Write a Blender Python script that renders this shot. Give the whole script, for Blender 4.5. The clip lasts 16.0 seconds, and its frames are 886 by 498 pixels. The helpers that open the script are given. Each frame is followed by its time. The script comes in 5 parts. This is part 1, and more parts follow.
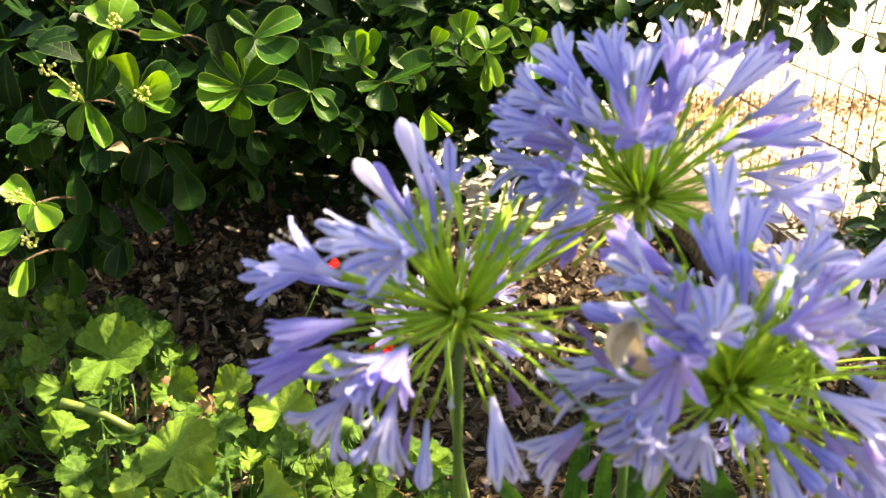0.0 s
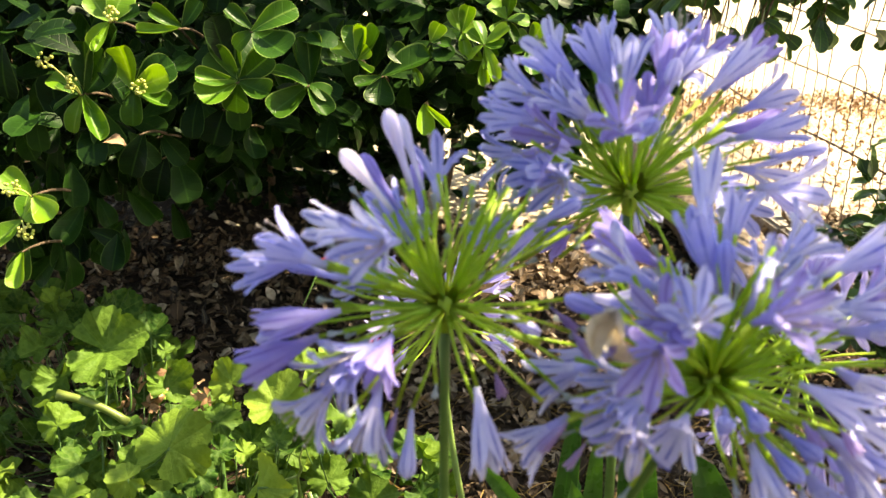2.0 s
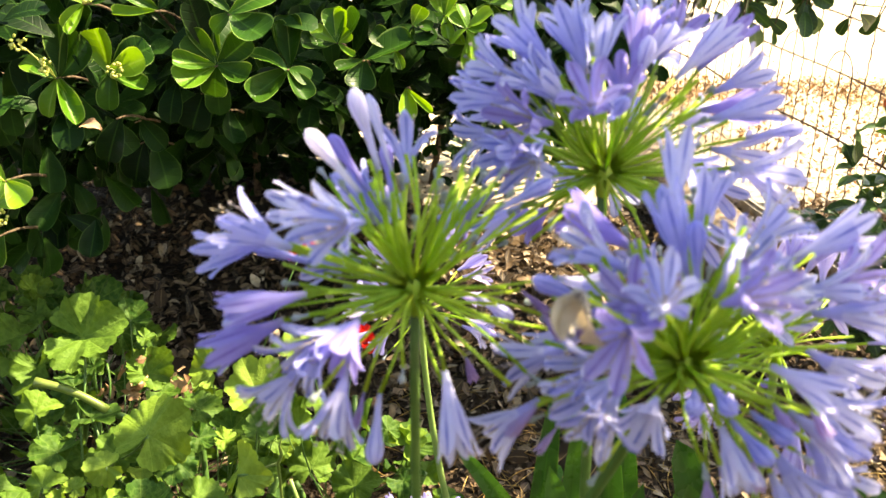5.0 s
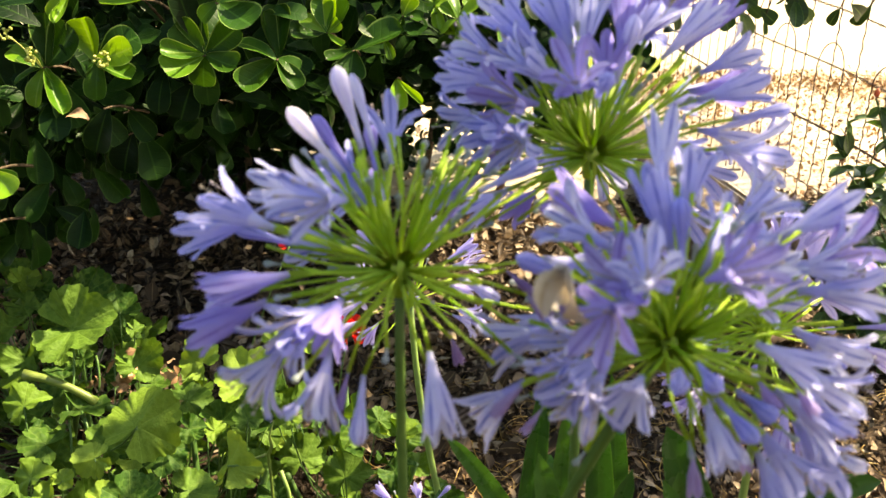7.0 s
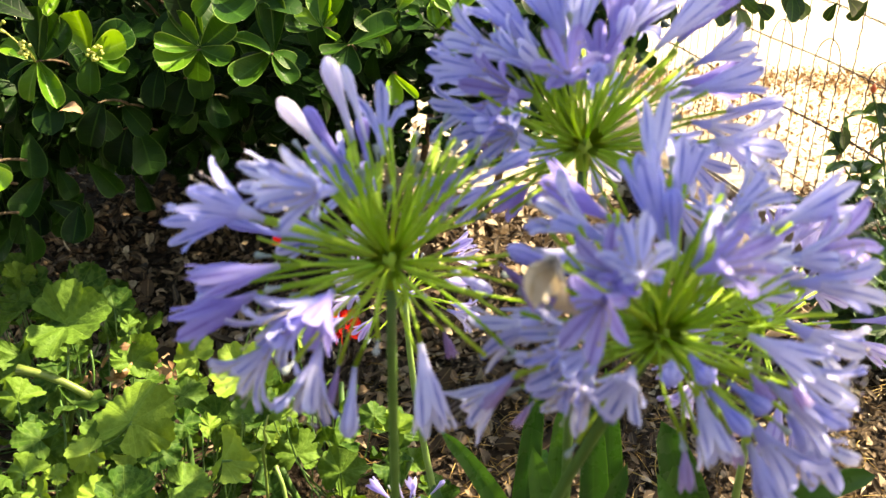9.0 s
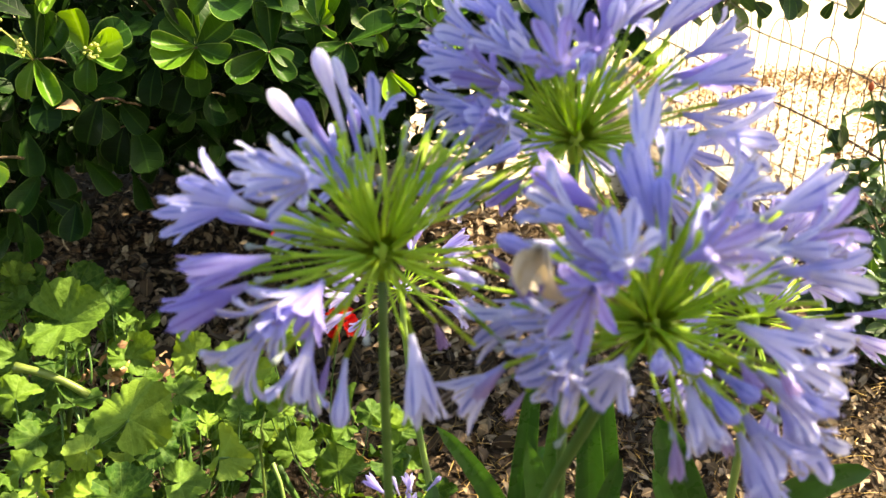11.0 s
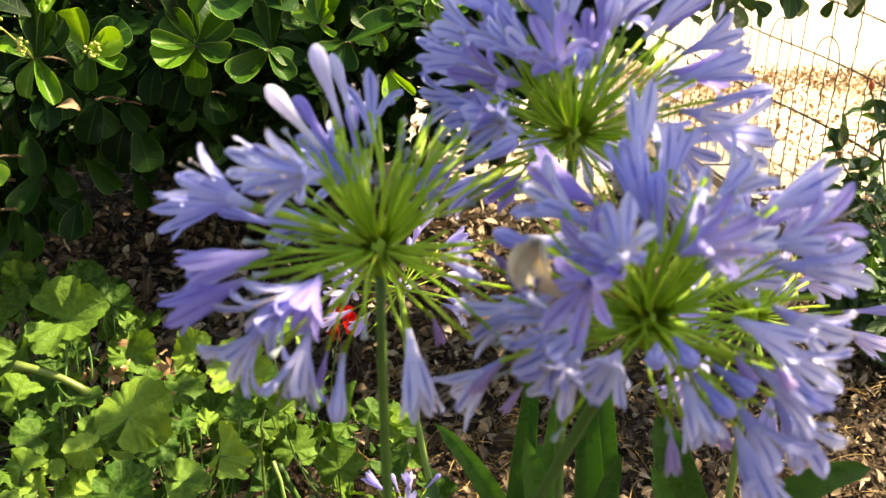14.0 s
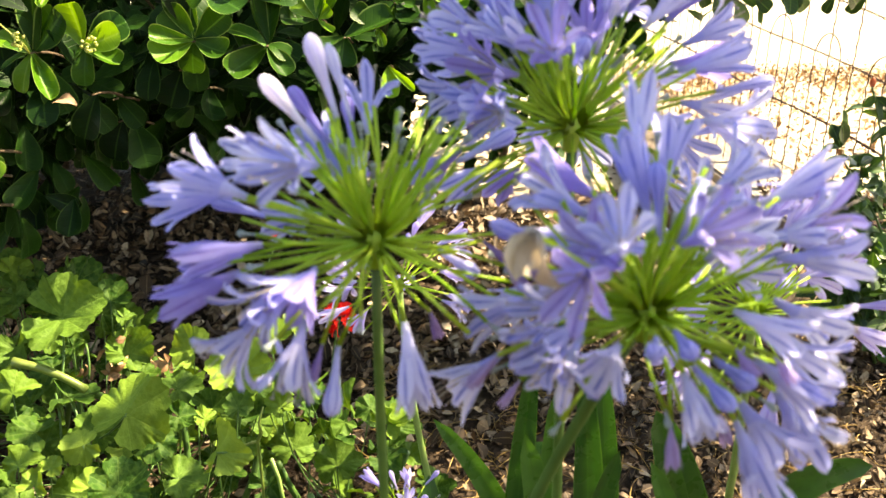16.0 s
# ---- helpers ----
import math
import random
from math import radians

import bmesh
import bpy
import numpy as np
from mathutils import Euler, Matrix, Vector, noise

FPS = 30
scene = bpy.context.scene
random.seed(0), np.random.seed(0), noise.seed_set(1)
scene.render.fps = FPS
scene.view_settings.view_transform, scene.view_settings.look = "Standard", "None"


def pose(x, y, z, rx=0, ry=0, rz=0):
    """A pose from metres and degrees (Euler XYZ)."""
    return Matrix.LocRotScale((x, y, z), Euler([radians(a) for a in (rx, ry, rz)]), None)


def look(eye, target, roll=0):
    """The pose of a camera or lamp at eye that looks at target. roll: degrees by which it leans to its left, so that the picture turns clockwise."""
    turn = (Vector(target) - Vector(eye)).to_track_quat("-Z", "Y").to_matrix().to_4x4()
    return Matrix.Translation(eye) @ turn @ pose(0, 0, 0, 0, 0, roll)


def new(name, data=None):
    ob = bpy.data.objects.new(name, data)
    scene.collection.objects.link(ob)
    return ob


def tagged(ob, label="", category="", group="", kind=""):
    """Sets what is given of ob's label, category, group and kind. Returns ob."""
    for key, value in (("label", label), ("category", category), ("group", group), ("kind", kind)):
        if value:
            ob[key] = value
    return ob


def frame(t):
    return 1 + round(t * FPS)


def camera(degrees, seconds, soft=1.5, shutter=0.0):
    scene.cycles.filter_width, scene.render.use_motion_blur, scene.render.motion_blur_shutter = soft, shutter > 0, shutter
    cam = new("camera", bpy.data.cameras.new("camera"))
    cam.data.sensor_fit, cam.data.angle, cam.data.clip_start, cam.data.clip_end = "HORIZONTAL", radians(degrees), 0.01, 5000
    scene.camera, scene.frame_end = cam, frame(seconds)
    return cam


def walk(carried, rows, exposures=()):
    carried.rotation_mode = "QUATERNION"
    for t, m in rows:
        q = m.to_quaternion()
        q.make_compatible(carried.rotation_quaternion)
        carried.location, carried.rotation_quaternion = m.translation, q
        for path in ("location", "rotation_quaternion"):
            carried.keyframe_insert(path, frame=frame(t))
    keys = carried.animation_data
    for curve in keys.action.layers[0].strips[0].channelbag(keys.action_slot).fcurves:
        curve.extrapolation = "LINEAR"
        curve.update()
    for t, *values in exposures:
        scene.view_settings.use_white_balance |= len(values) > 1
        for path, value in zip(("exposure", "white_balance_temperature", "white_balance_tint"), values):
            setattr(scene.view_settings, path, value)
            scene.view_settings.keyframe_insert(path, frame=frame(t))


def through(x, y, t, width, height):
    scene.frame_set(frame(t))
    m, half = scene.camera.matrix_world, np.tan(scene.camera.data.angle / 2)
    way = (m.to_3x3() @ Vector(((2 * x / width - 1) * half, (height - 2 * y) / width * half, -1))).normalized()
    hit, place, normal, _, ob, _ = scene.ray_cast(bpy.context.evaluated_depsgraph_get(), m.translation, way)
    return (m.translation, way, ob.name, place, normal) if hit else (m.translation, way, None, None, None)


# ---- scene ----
cam = camera(55.0, 16.0, soft=1.5)
cam.data.dof.use_dof = True
cam.data.dof.focus_distance = 1.2
cam.data.dof.aperture_fstop = 11.5
PATH = [
    (0, (-0.063, 0.042, 0.9), (-0.055, 1.913, 0.193), 0.9),
    (0.5, (-0.058, 0.04, 0.899), (-0.058, 1.911, 0.191), 0.9),
    (1, (-0.059, 0.04, 0.897), (-0.056, 1.909, 0.186), 1.1),
    (1.5, (-0.057, 0.038, 0.897), (-0.051, 1.907, 0.186), 1.1),
    (2, (-0.055, 0.039, 0.898), (-0.051, 1.907, 0.184), 1.2),
    (2.5, (-0.056, 0.04, 0.896), (-0.042, 1.907, 0.18), 1.2),
    (3, (-0.049, 0.045, 0.902), (-0.044, 1.908, 0.174), 1.2),
    (3.5, (-0.048, 0.046, 0.9), (-0.04, 1.908, 0.17), 1.3),
    (4, (-0.047, 0.046, 0.898), (-0.032, 1.907, 0.164), 1.3),
    (6.5, (-0.04, 0.045, 0.885), (0.0, 1.9, 0.138), 1.4),
    (7, (-0.039, 0.046, 0.884), (0.003, 1.9, 0.135), 1.3),
    (7.5, (-0.038, 0.047, 0.883), (0.006, 1.9, 0.132), 1.3),
    (8, (-0.037, 0.046, 0.882), (0.009, 1.899, 0.13), 1.3),
    (8.5, (-0.036, 0.046, 0.881), (0.009, 1.898, 0.126), 1.3),
    (9, (-0.036, 0.047, 0.881), (0.012, 1.898, 0.125), 1.4),
    (9.5, (-0.035, 0.046, 0.88), (0.015, 1.896, 0.124), 1.4),
    (12, (-0.03, 0.043, 0.876), (0.014, 1.896, 0.124), 1.2),
    (12.5, (-0.03, 0.042, 0.877), (0.014, 1.894, 0.125), 1.3),
    (13, (-0.029, 0.043, 0.877), (0.013, 1.895, 0.124), 1.3),
    (13.5, (-0.029, 0.042, 0.876), (0.014, 1.895, 0.124), 1.3),
    (14, (-0.029, 0.042, 0.875), (0.014, 1.895, 0.122), 1.2),
    (14.5, (-0.028, 0.043, 0.874), (0.015, 1.896, 0.122), 1.2),
    (15, (-0.028, 0.043, 0.873), (0.015, 1.895, 0.121), 1.2),
    (15.5, (-0.027, 0.044, 0.872), (0.014, 1.897, 0.118), 1.2),
    (16, (-0.027, 0.046, 0.87), (0.015, 1.898, 0.114), 1.2),
]
walk(cam, [(t, look(eye, target, roll)) for t, eye, target, roll in PATH], exposures=[(t, 2.12 + lift, 8800, 7) for t, lift in ((0.0, 0.29), (1.5, 0.08), (2.5, 0.06), (4.0, 0.40), (6.5, 0.0), (7.5, -0.14), (8.5, 0.0), (9.5, 0.25), (12.0, 0.0), (13.0, -0.17), (14.5, 0.03), (15.2, 0.18), (16.0, 0.25))])

# ---------------------------------------------------------------- sky and sun
SUN = Vector((0.58, 0.22, 0.78)).normalized()
world = bpy.data.worlds.new("sky")
scene.world = world
world.use_nodes = True
wn = world.node_tree.nodes
sky = wn.new("ShaderNodeTexSky")
sky.sky_type = "NISHITA"
sky.sun_disc = False
sky.sun_elevation = math.asin(SUN.z)
sky.sun_rotation = math.atan2(SUN.x, SUN.y)
wn["Background"].inputs["Strength"].default_value = 0.125
world.node_tree.links.new(sky.outputs["Color"], wn["Background"].inputs["Color"])
sun = new("sun", bpy.data.lights.new("sun", "SUN"))
sun.data.energy = 4.8
sun.data.angle = radians(0.6)
sun.data.color = (1.0, 0.93, 0.80)
sun.rotation_mode = "QUATERNION"
sun.rotation_quaternion = SUN.to_track_quat("Z", "Y")
sun.location = SUN * 20

# ---------------------------------------------------------------- materials


class Nodes:
    """Short hand for building one node material."""

    def __init__(self, name):
        self.mat = bpy.data.materials.new(name)
        self.mat.use_nodes = True
        self.tree = self.mat.node_tree
        self.tree.nodes.clear()
        self.out = self.tree.nodes.new("ShaderNodeOutputMaterial")

    def put(self, node, socket, value):
        if isinstance(value, bpy.types.NodeSocket):
            self.tree.links.new(value, node.inputs[socket])
        elif value is not None:
            if isinstance(value, tuple) and len(value) == 3:
                value = (*value, 1.0)
            node.inputs[socket].default_value = value

    def math(self, op, a, b=None, c=None):
        n = self.tree.nodes.new("ShaderNodeMath")
        n.operation = op
        for i, v in enumerate((a, b, c)):
            self.put(n, i, v)
        return n.outputs[0]

    def mix(self, fac, a, b, blend="MIX"):
        n = self.tree.nodes.new("ShaderNodeMix")
        n.data_type, n.blend_type = "RGBA", blend
        self.put(n, 0, fac)
        self.put(n, 6, a)
        self.put(n, 7, b)
        return n.outputs[2]

    def span(self, v, a, b, c=0.0, d=1.0):
        n = self.tree.nodes.new("ShaderNodeMapRange")
        n.interpolation_type = "SMOOTHSTEP"
        for i, q in enumerate((v, a, b, c, d)):
            self.put(n, i, q)
        return n.outputs[0]

    def coord(self, kind):
        return self.tree.nodes.new("ShaderNodeTexCoord").outputs[kind]

    def position(self):
        return self.tree.nodes.new("ShaderNodeNewGeometry").outputs["Position"]

    def uv(self):
        n = self.tree.nodes.new("ShaderNodeSeparateXYZ")
        self.put(n, 0, self.coord("UV"))
        return n.outputs[0], n.outputs[1]

    def noise(self, vec, scale, detail=4.0, rough=0.55):
        n = self.tree.nodes.new("ShaderNodeTexNoise")
        for k, v in (("Vector", vec), ("Scale", scale), ("Detail", detail), ("Roughness", rough)):
            self.put(n, k, v)
        return n.outputs["Fac"]

    def voronoi(self, vec, scale, out="Distance"):
        n = self.tree.nodes.new("ShaderNodeTexVoronoi")
        self.put(n, "Vector", vec)
        self.put(n, "Scale", scale)
        return n.outputs[out]

    def chance(self):
        a = self.tree.nodes.new("ShaderNodeObjectInfo").outputs["Random"]
        b = self.tree.nodes.new("ShaderNodeNewGeometry").outputs["Random Per Island"]
        return self.math("FRACT", self.math("ADD", a, self.math("MULTIPLY", b, 3.7)))

    def ramp(self, v, stops):
        n = self.tree.nodes.new("ShaderNodeValToRGB")
        e = n.color_ramp.elements
        while len(e) < len(stops):
            e.new(0.5)
        for el, (p, col) in zip(e, stops):
            el.position, el.color = p, (*col, 1.0)
        self.put(n, 0, v)
        return n.outputs[0]

    def bump(self, height, strength, distance):
        n = self.tree.nodes.new("ShaderNodeBump")
        self.put(n, "Height", height)
        self.put(n, "Strength", strength)
        self.put(n, "Distance", distance)
        return n.outputs[0]

    def done(self, color, rough=0.6, normal=None, spec=0.5, through=0.0, through_color=None, metal=0.0):
        p = self.tree.nodes.new("ShaderNodeBsdfPrincipled")
        self.put(p, "Base Color", color)
        self.put(p, "Roughness", rough)
        self.put(p, "Metallic", metal)
        self.put(p, "Specular IOR Level", spec)
        self.put(p, "Normal", normal)
        last = p.outputs[0]
        if through:
            t = self.tree.nodes.new("ShaderNodeBsdfTranslucent")
            self.put(t, "Color", through_color if through_color is not None else color)
            self.put(t, "Normal", normal)
            m = self.tree.nodes.new("ShaderNodeMixShader")
            self.put(m, 0, through)
            self.put(m, 1, last)
            self.put(m, 2, t.outputs[0])
            last = m.outputs[0]
        self.tree.links.new(last, self.out.inputs[0])
        return self.mat


def leaf_material(name, dark, light, rib, rim, rough, through, veins=9.0, vein_depth=0.25, blotch=0.25, spec=0.5, warm=(1.25, 1.15, 0.45)):
    """A leaf with a pale midrib, side veins, a thin rim and two scales of unevenness; u runs across, v along."""
    n = Nodes(name)
    u, v = n.uv()
    side = n.math("ABSOLUTE", n.math("MULTIPLY_ADD", u, 2.0, -1.0))
    ch = n.chance()
    base = n.mix(n.span(ch, 0.1, 0.95), dark, light)
    ob = n.position()
    base = n.mix(n.math("MULTIPLY", n.span(n.noise(ob, 60.0), 0.35, 0.7), blotch), base, (dark[0] * 0.5, dark[1] * 0.55, dark[2] * 0.5))
    wave = n.math("SINE", n.math("MULTIPLY", n.math("SUBTRACT", v, n.math("MULTIPLY", side, 0.16)), veins * 6.283))
    ribs = n.span(wave, 0.75, 1.0)
    base = n.mix(n.math("MULTIPLY", ribs, vein_depth), base, rib)
    base = n.mix(n.math("MULTIPLY", n.span(side, 0.10, 0.02), 0.75), base, rib)
    base = n.mix(n.math("MULTIPLY", n.span(side, 0.90, 0.985), 0.7), base, rim)
    fine = n.math("ADD", n.math("MULTIPLY", n.noise(ob, 220.0), 0.4), n.math("MULTIPLY", ribs, -0.5))
    nor = n.bump(fine, 0.35, 0.0012)
    rg = n.span(n.noise(ob, 45.0), 0.3, 0.75, rough - 0.08, rough + 0.16)
    glow = n.mix(1.0, base, warm, "MULTIPLY")
    return n.done(base, rg, nor, spec, through, glow)


def round_leaf_material(name, dark, light):
    """A soft lobed leaf with veins that fan out from its stalk; u goes round, v out."""
    n = Nodes(name)
    u, v = n.uv()
    ch = n.chance()
    ob = n.position()
    base = n.mix(n.span(ch, 0.05, 0.95), dark, light)
    base = n.mix(n.math("MULTIPLY", n.span(n.noise(ob, 55.0), 0.4, 0.7), 0.3), base, (dark[0] * 0.6, dark[1] * 0.65, dark[2] * 0.5))
    zone = n.math("MULTIPLY", n.span(v, 0.40, 0.55), n.span(v, 0.78, 0.62))
    base = n.mix(n.math("MULTIPLY", zone, 0.10), base, (dark[0] * 0.5, dark[1] * 0.55, dark[2] * 0.6))
    fan = n.math("ABSOLUTE", n.math("SUBTRACT", n.math("FRACT", n.math("MULTIPLY", u, 6.0)), 0.5))
    vein = n.span(fan, n.math("DIVIDE", 0.035, n.math("ADD", v, 0.15)), 0.0)
    fork = n.span(n.voronoi(ob, 130.0), 0.45, 0.6)
    base = n.mix(n.math("MULTIPLY", vein, 0.14), base, (0.30, 0.44, 0.09))
    base = n.mix(n.math("MULTIPLY", fork, 0.09), base, (0.30, 0.45, 0.10))
    nor = n.bump(n.math("ADD", n.math("MULTIPLY", vein, -0.12), n.math("MULTIPLY", n.noise(ob, 130.0), 1.0)), 0.6, 0.004)
    return n.done(base, 0.58, nor, 0.14, 0.26, n.mix(1.0, base, (1.2, 1.15, 0.5), "MULTIPLY"))


def petal_material(name, pale, mid, vein):
    """A thin petal with a darker stripe along its middle and a pale throat."""
    n = Nodes(name)
    u, v = n.uv()
    side = n.math("ABSOLUTE", n.math("MULTIPLY_ADD", u, 2.0, -1.0))
    ch = n.chance()
    ob = n.coord("Object")
    base = n.mix(n.span(ch, 0.1, 1.0), mid, pale)
    stripe = n.math("MULTIPLY", n.span(side, 0.30, 0.05), n.span(v, 0.25, 0.6))
    base = n.mix(n.math("MULTIPLY", stripe, 0.85), base, vein)
    lines = n.span(n.math("SINE", n.math("MULTIPLY", u, 38.0)), 0.4, 1.0)
    base = n.mix(n.math("MULTIPLY", lines, 0.22), base, vein)
    base = n.mix(n.math("MULTIPLY", n.span(n.noise(ob, 90.0), 0.45, 0.75), 0.35), base, pale)
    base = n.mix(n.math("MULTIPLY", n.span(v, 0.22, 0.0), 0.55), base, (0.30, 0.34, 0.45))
    nor = n.bump(n.math("ADD", n.math("MULTIPLY", lines, 0.4), n.noise(ob, 260.0)), 0.3, 0.0008)
    return n.done(base, 0.5, nor, 0.25, 0.56, base)


def stalk_material(name, a, b, through=0.15):
    n = Nodes(name)
    ob = n.coord("Object")
    base = n.mix(n.chance(), a, b)
    base = n.mix(n.math("MULTIPLY", n.span(n.noise(ob, 80.0), 0.4, 0.7), 0.4), base, (a[0] * 0.6, a[1] * 0.7, a[2] * 0.6))
    return n.done(base, 0.42, n.bump(n.noise(ob, 300.0), 0.2, 0.0008), 0.4, through, n.mix(1.0, base, (1.2, 1.15, 0.4), "MULTIPLY"))


def litter_material(name, stops):
    n = Nodes(name)
    ch = n.chance()
    u = n.uv()[0]
    side = n.math("ABSOLUTE", n.math("MULTIPLY_ADD", u, 2.0, -1.0))
    pos = n.position()
    base = n.ramp(ch, stops)
    base = n.mix(n.math("MULTIPLY", n.span(n.noise(pos, 120.0), 0.42, 0.7), 0.5), base, (0.05, 0.03, 0.018))
    base = n.mix(n.math("MULTIPLY", n.span(side, 0.14, 0.02), 0.5), base, (0.40, 0.29, 0.16))
    return n.done(base, 0.68, n.bump(n.noise(pos, 300.0), 0.4, 0.0012), 0.3, 0.12, base)


def soil_material():
    n = Nodes("garden soil")
    pos = n.coord("Object")
    big = n.noise(pos, 2.2)
    fine = n.noise(pos, 70.0, 8.0, 0.65)
    base = n.mix(n.span(big, 0.35, 0.7), (0.018, 0.012, 0.008), (0.045, 0.029, 0.018))
    base = n.mix(n.math("MULTIPLY", n.span(fine, 0.45, 0.7), 0.6), base, (0.085, 0.058, 0.037))
    h = n.math("ADD", fine, n.math("MULTIPLY", n.voronoi(pos, 90.0), 0.7))
    return n.done(base, 0.92, n.bump(h, 0.9, 0.012), 0.15)


def paving_material():
    n = Nodes("pale gravelly paving")
    pos = n.coord("Object")
    base = n.mix(n.span(n.noise(pos, 1.4), 0.3, 0.7), (0.42, 0.345, 0.235), (0.56, 0.485, 0.37))
    base = n.mix(n.math("MULTIPLY", n.span(n.noise(pos, 45.0, 6.0), 0.5, 0.68), 0.6), base, (0.24, 0.15, 0.075))
    base = n.mix(n.math("MULTIPLY", n.span(n.noise(pos, 7.0, 6.0), 0.55, 0.7), 0.35), base, (0.42, 0.31, 0.19))
    return n.done(base, 0.9, n.bump(n.noise(pos, 90.0, 6.0), 0.6, 0.006), 0.2)


def bark_material(name, a, b, scale=40.0):
    n = Nodes(name)
    pos = n.coord("Object")
    f = n.noise(pos, scale, 7.0, 0.65)
    base = n.mix(n.span(f, 0.35, 0.68), a, b)
    base = n.mix(n.math("MULTIPLY", n.span(n.noise(pos, scale * 0.22), 0.45, 0.7), 0.5), base, (a[0] * 0.6, a[1] * 0.6, a[2] * 0.6))
    return n.done(base, 0.9, n.bump(n.math("ADD", f, n.math("MULTIPLY", n.voronoi(pos, scale * 0.7), 0.6)), 0.9, 0.008), 0.15)


def rust_material():
    n = Nodes("rusty wire")
    pos = n.coord("Object")
    base = n.mix(n.span(n.noise(pos, 55.0), 0.35, 0.65), (0.026, 0.016, 0.012), (0.085, 0.036, 0.018))
    base = n.mix(n.math("MULTIPLY", n.span(n.noise(pos, 12.0), 0.5, 0.75), 0.5), base, (0.08, 0.065, 0.058))
    return n.done(base, 0.7, n.bump(n.noise(pos, 400.0), 0.5, 0.0006), 0.4, metal=0.2)


# Hedge leaf with the shade inside the hedge put into its colour.
HEDGE_SHADED = leaf_material("hedge leaf", (0.004, 0.015, 0.004), (0.014, 0.046, 0.006), (0.022, 0.06, 0.010), (0.05, 0.105, 0.024), 0.42, 0.07, 6.0, 0.05, 0.3, 0.08)
# Lit copy of the same leaf, sunlight painted into its green.
HEDGE_LIT = leaf_material("sunlit copy of hedge leaf", (0.013, 0.048, 0.005), (0.038, 0.108, 0.010), (0.05, 0.13, 0.02), (0.22, 0.34, 0.09), 0.36, 0.24, 6.0, 0.05, 0.25, 0.12)
# Own green of young leaves, doubling as painted sunlight on tone-1 leaves.
HEDGE_YOUNG_LIT = leaf_material("young and sunlit hedge leaf", (0.042, 0.135, 0.008), (0.175, 0.345, 0.024), (0.22, 0.37, 0.07), (0.36, 0.50, 0.14), 0.38, 0.36, 6.0, 0.06, 0.2, 0.24)
SHRUB = leaf_material("shrub leaf", (0.020, 0.055, 0.014), (0.055, 0.13, 0.025), (0.12, 0.22, 0.05), (0.12, 0.22, 0.05), 0.38, 0.25, 8.0, 0.2)
STRAP = leaf_material("strap leaf", (0.020, 0.074, 0.015), (0.050, 0.145, 0.028), (0.030, 0.100, 0.020), (0.07, 0.17, 0.04), 0.30, 0.28, 1.0, 0.0, 0.35)
GERANIUM = round_leaf_material("geranium leaf", (0.025, 0.073, 0.010), (0.085, 0.163, 0.022))
GERANIUM_YOUNG = round_leaf_material("young geranium leaf", (0.096, 0.178, 0.019), (0.180, 0.272, 0.040))
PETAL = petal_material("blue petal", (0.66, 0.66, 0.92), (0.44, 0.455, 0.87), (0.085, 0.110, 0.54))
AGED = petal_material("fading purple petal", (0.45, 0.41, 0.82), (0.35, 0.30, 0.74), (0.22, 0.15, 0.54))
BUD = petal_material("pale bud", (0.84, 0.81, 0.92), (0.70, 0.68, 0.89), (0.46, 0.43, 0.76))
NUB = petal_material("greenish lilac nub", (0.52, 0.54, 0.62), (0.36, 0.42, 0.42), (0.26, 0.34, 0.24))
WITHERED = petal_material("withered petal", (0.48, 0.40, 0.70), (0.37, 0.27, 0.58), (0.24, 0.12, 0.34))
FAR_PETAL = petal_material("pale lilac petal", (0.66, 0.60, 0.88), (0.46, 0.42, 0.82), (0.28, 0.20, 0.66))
RED = petal_material("red petal", (0.80, 0.030, 0.020), (0.62, 0.012, 0.014), (0.40, 0.008, 0.010))
STALK = stalk_material("green stalk", (0.30, 0.51, 0.035), (0.53, 0.69, 0.09), 0.45)
SCAPE = stalk_material("scape", (0.055, 0.125, 0.028), (0.095, 0.185, 0.042))
FLESHY = stalk_material("fleshy stem", (0.13, 0.19, 0.035), (0.20, 0.25, 0.06))
PALE_SCAPE = stalk_material("pale scape", (0.20, 0.31, 0.08), (0.30, 0.40, 0.12))
ANTHER = stalk_material("anther", (0.30, 0.24, 0.36), (0.45, 0.40, 0.28))
CLUSTER = stalk_material("yellow green bud", (0.46, 0.50, 0.10), (0.62, 0.60, 0.20))
BRACT = petal_material("papery bract", (0.66, 0.60, 0.50), (0.52, 0.44, 0.33), (0.40, 0.29, 0.18))
LITTER = litter_material("dry leaves", [(0.0, (0.022, 0.014, 0.009)), (0.42, (0.070, 0.044, 0.026)), (0.68, (0.155, 0.100, 0.058)), (0.88, (0.30, 0.215, 0.135)), (1.0, (0.48, 0.39, 0.28))])
DRIVE_LEAF = litter_material("sun-dried leaves", [(0.0, (0.11, 0.045, 0.014)), (0.5, (0.22, 0.10, 0.030)), (1.0, (0.34, 0.19, 0.065))])
STRAW = stalk_material("dry grass", (0.34, 0.205, 0.060), (0.50, 0.33, 0.11), 0.2)
CRISP = litter_material("dried leaf", [(0.0, (0.22, 0.11, 0.055)), (0.5, (0.36, 0.20, 0.11)), (1.0, (0.50, 0.32, 0.19))])
PINK = petal_material("pinkish bud", (0.62, 0.25, 0.16), (0.45, 0.16, 0.10), (0.30, 0.12, 0.06))
SOIL = soil_material()
PAVING = paving_material()
TWIG = bark_material("twig bark", (0.07, 0.05, 0.032), (0.17, 0.12, 0.08), 120.0)
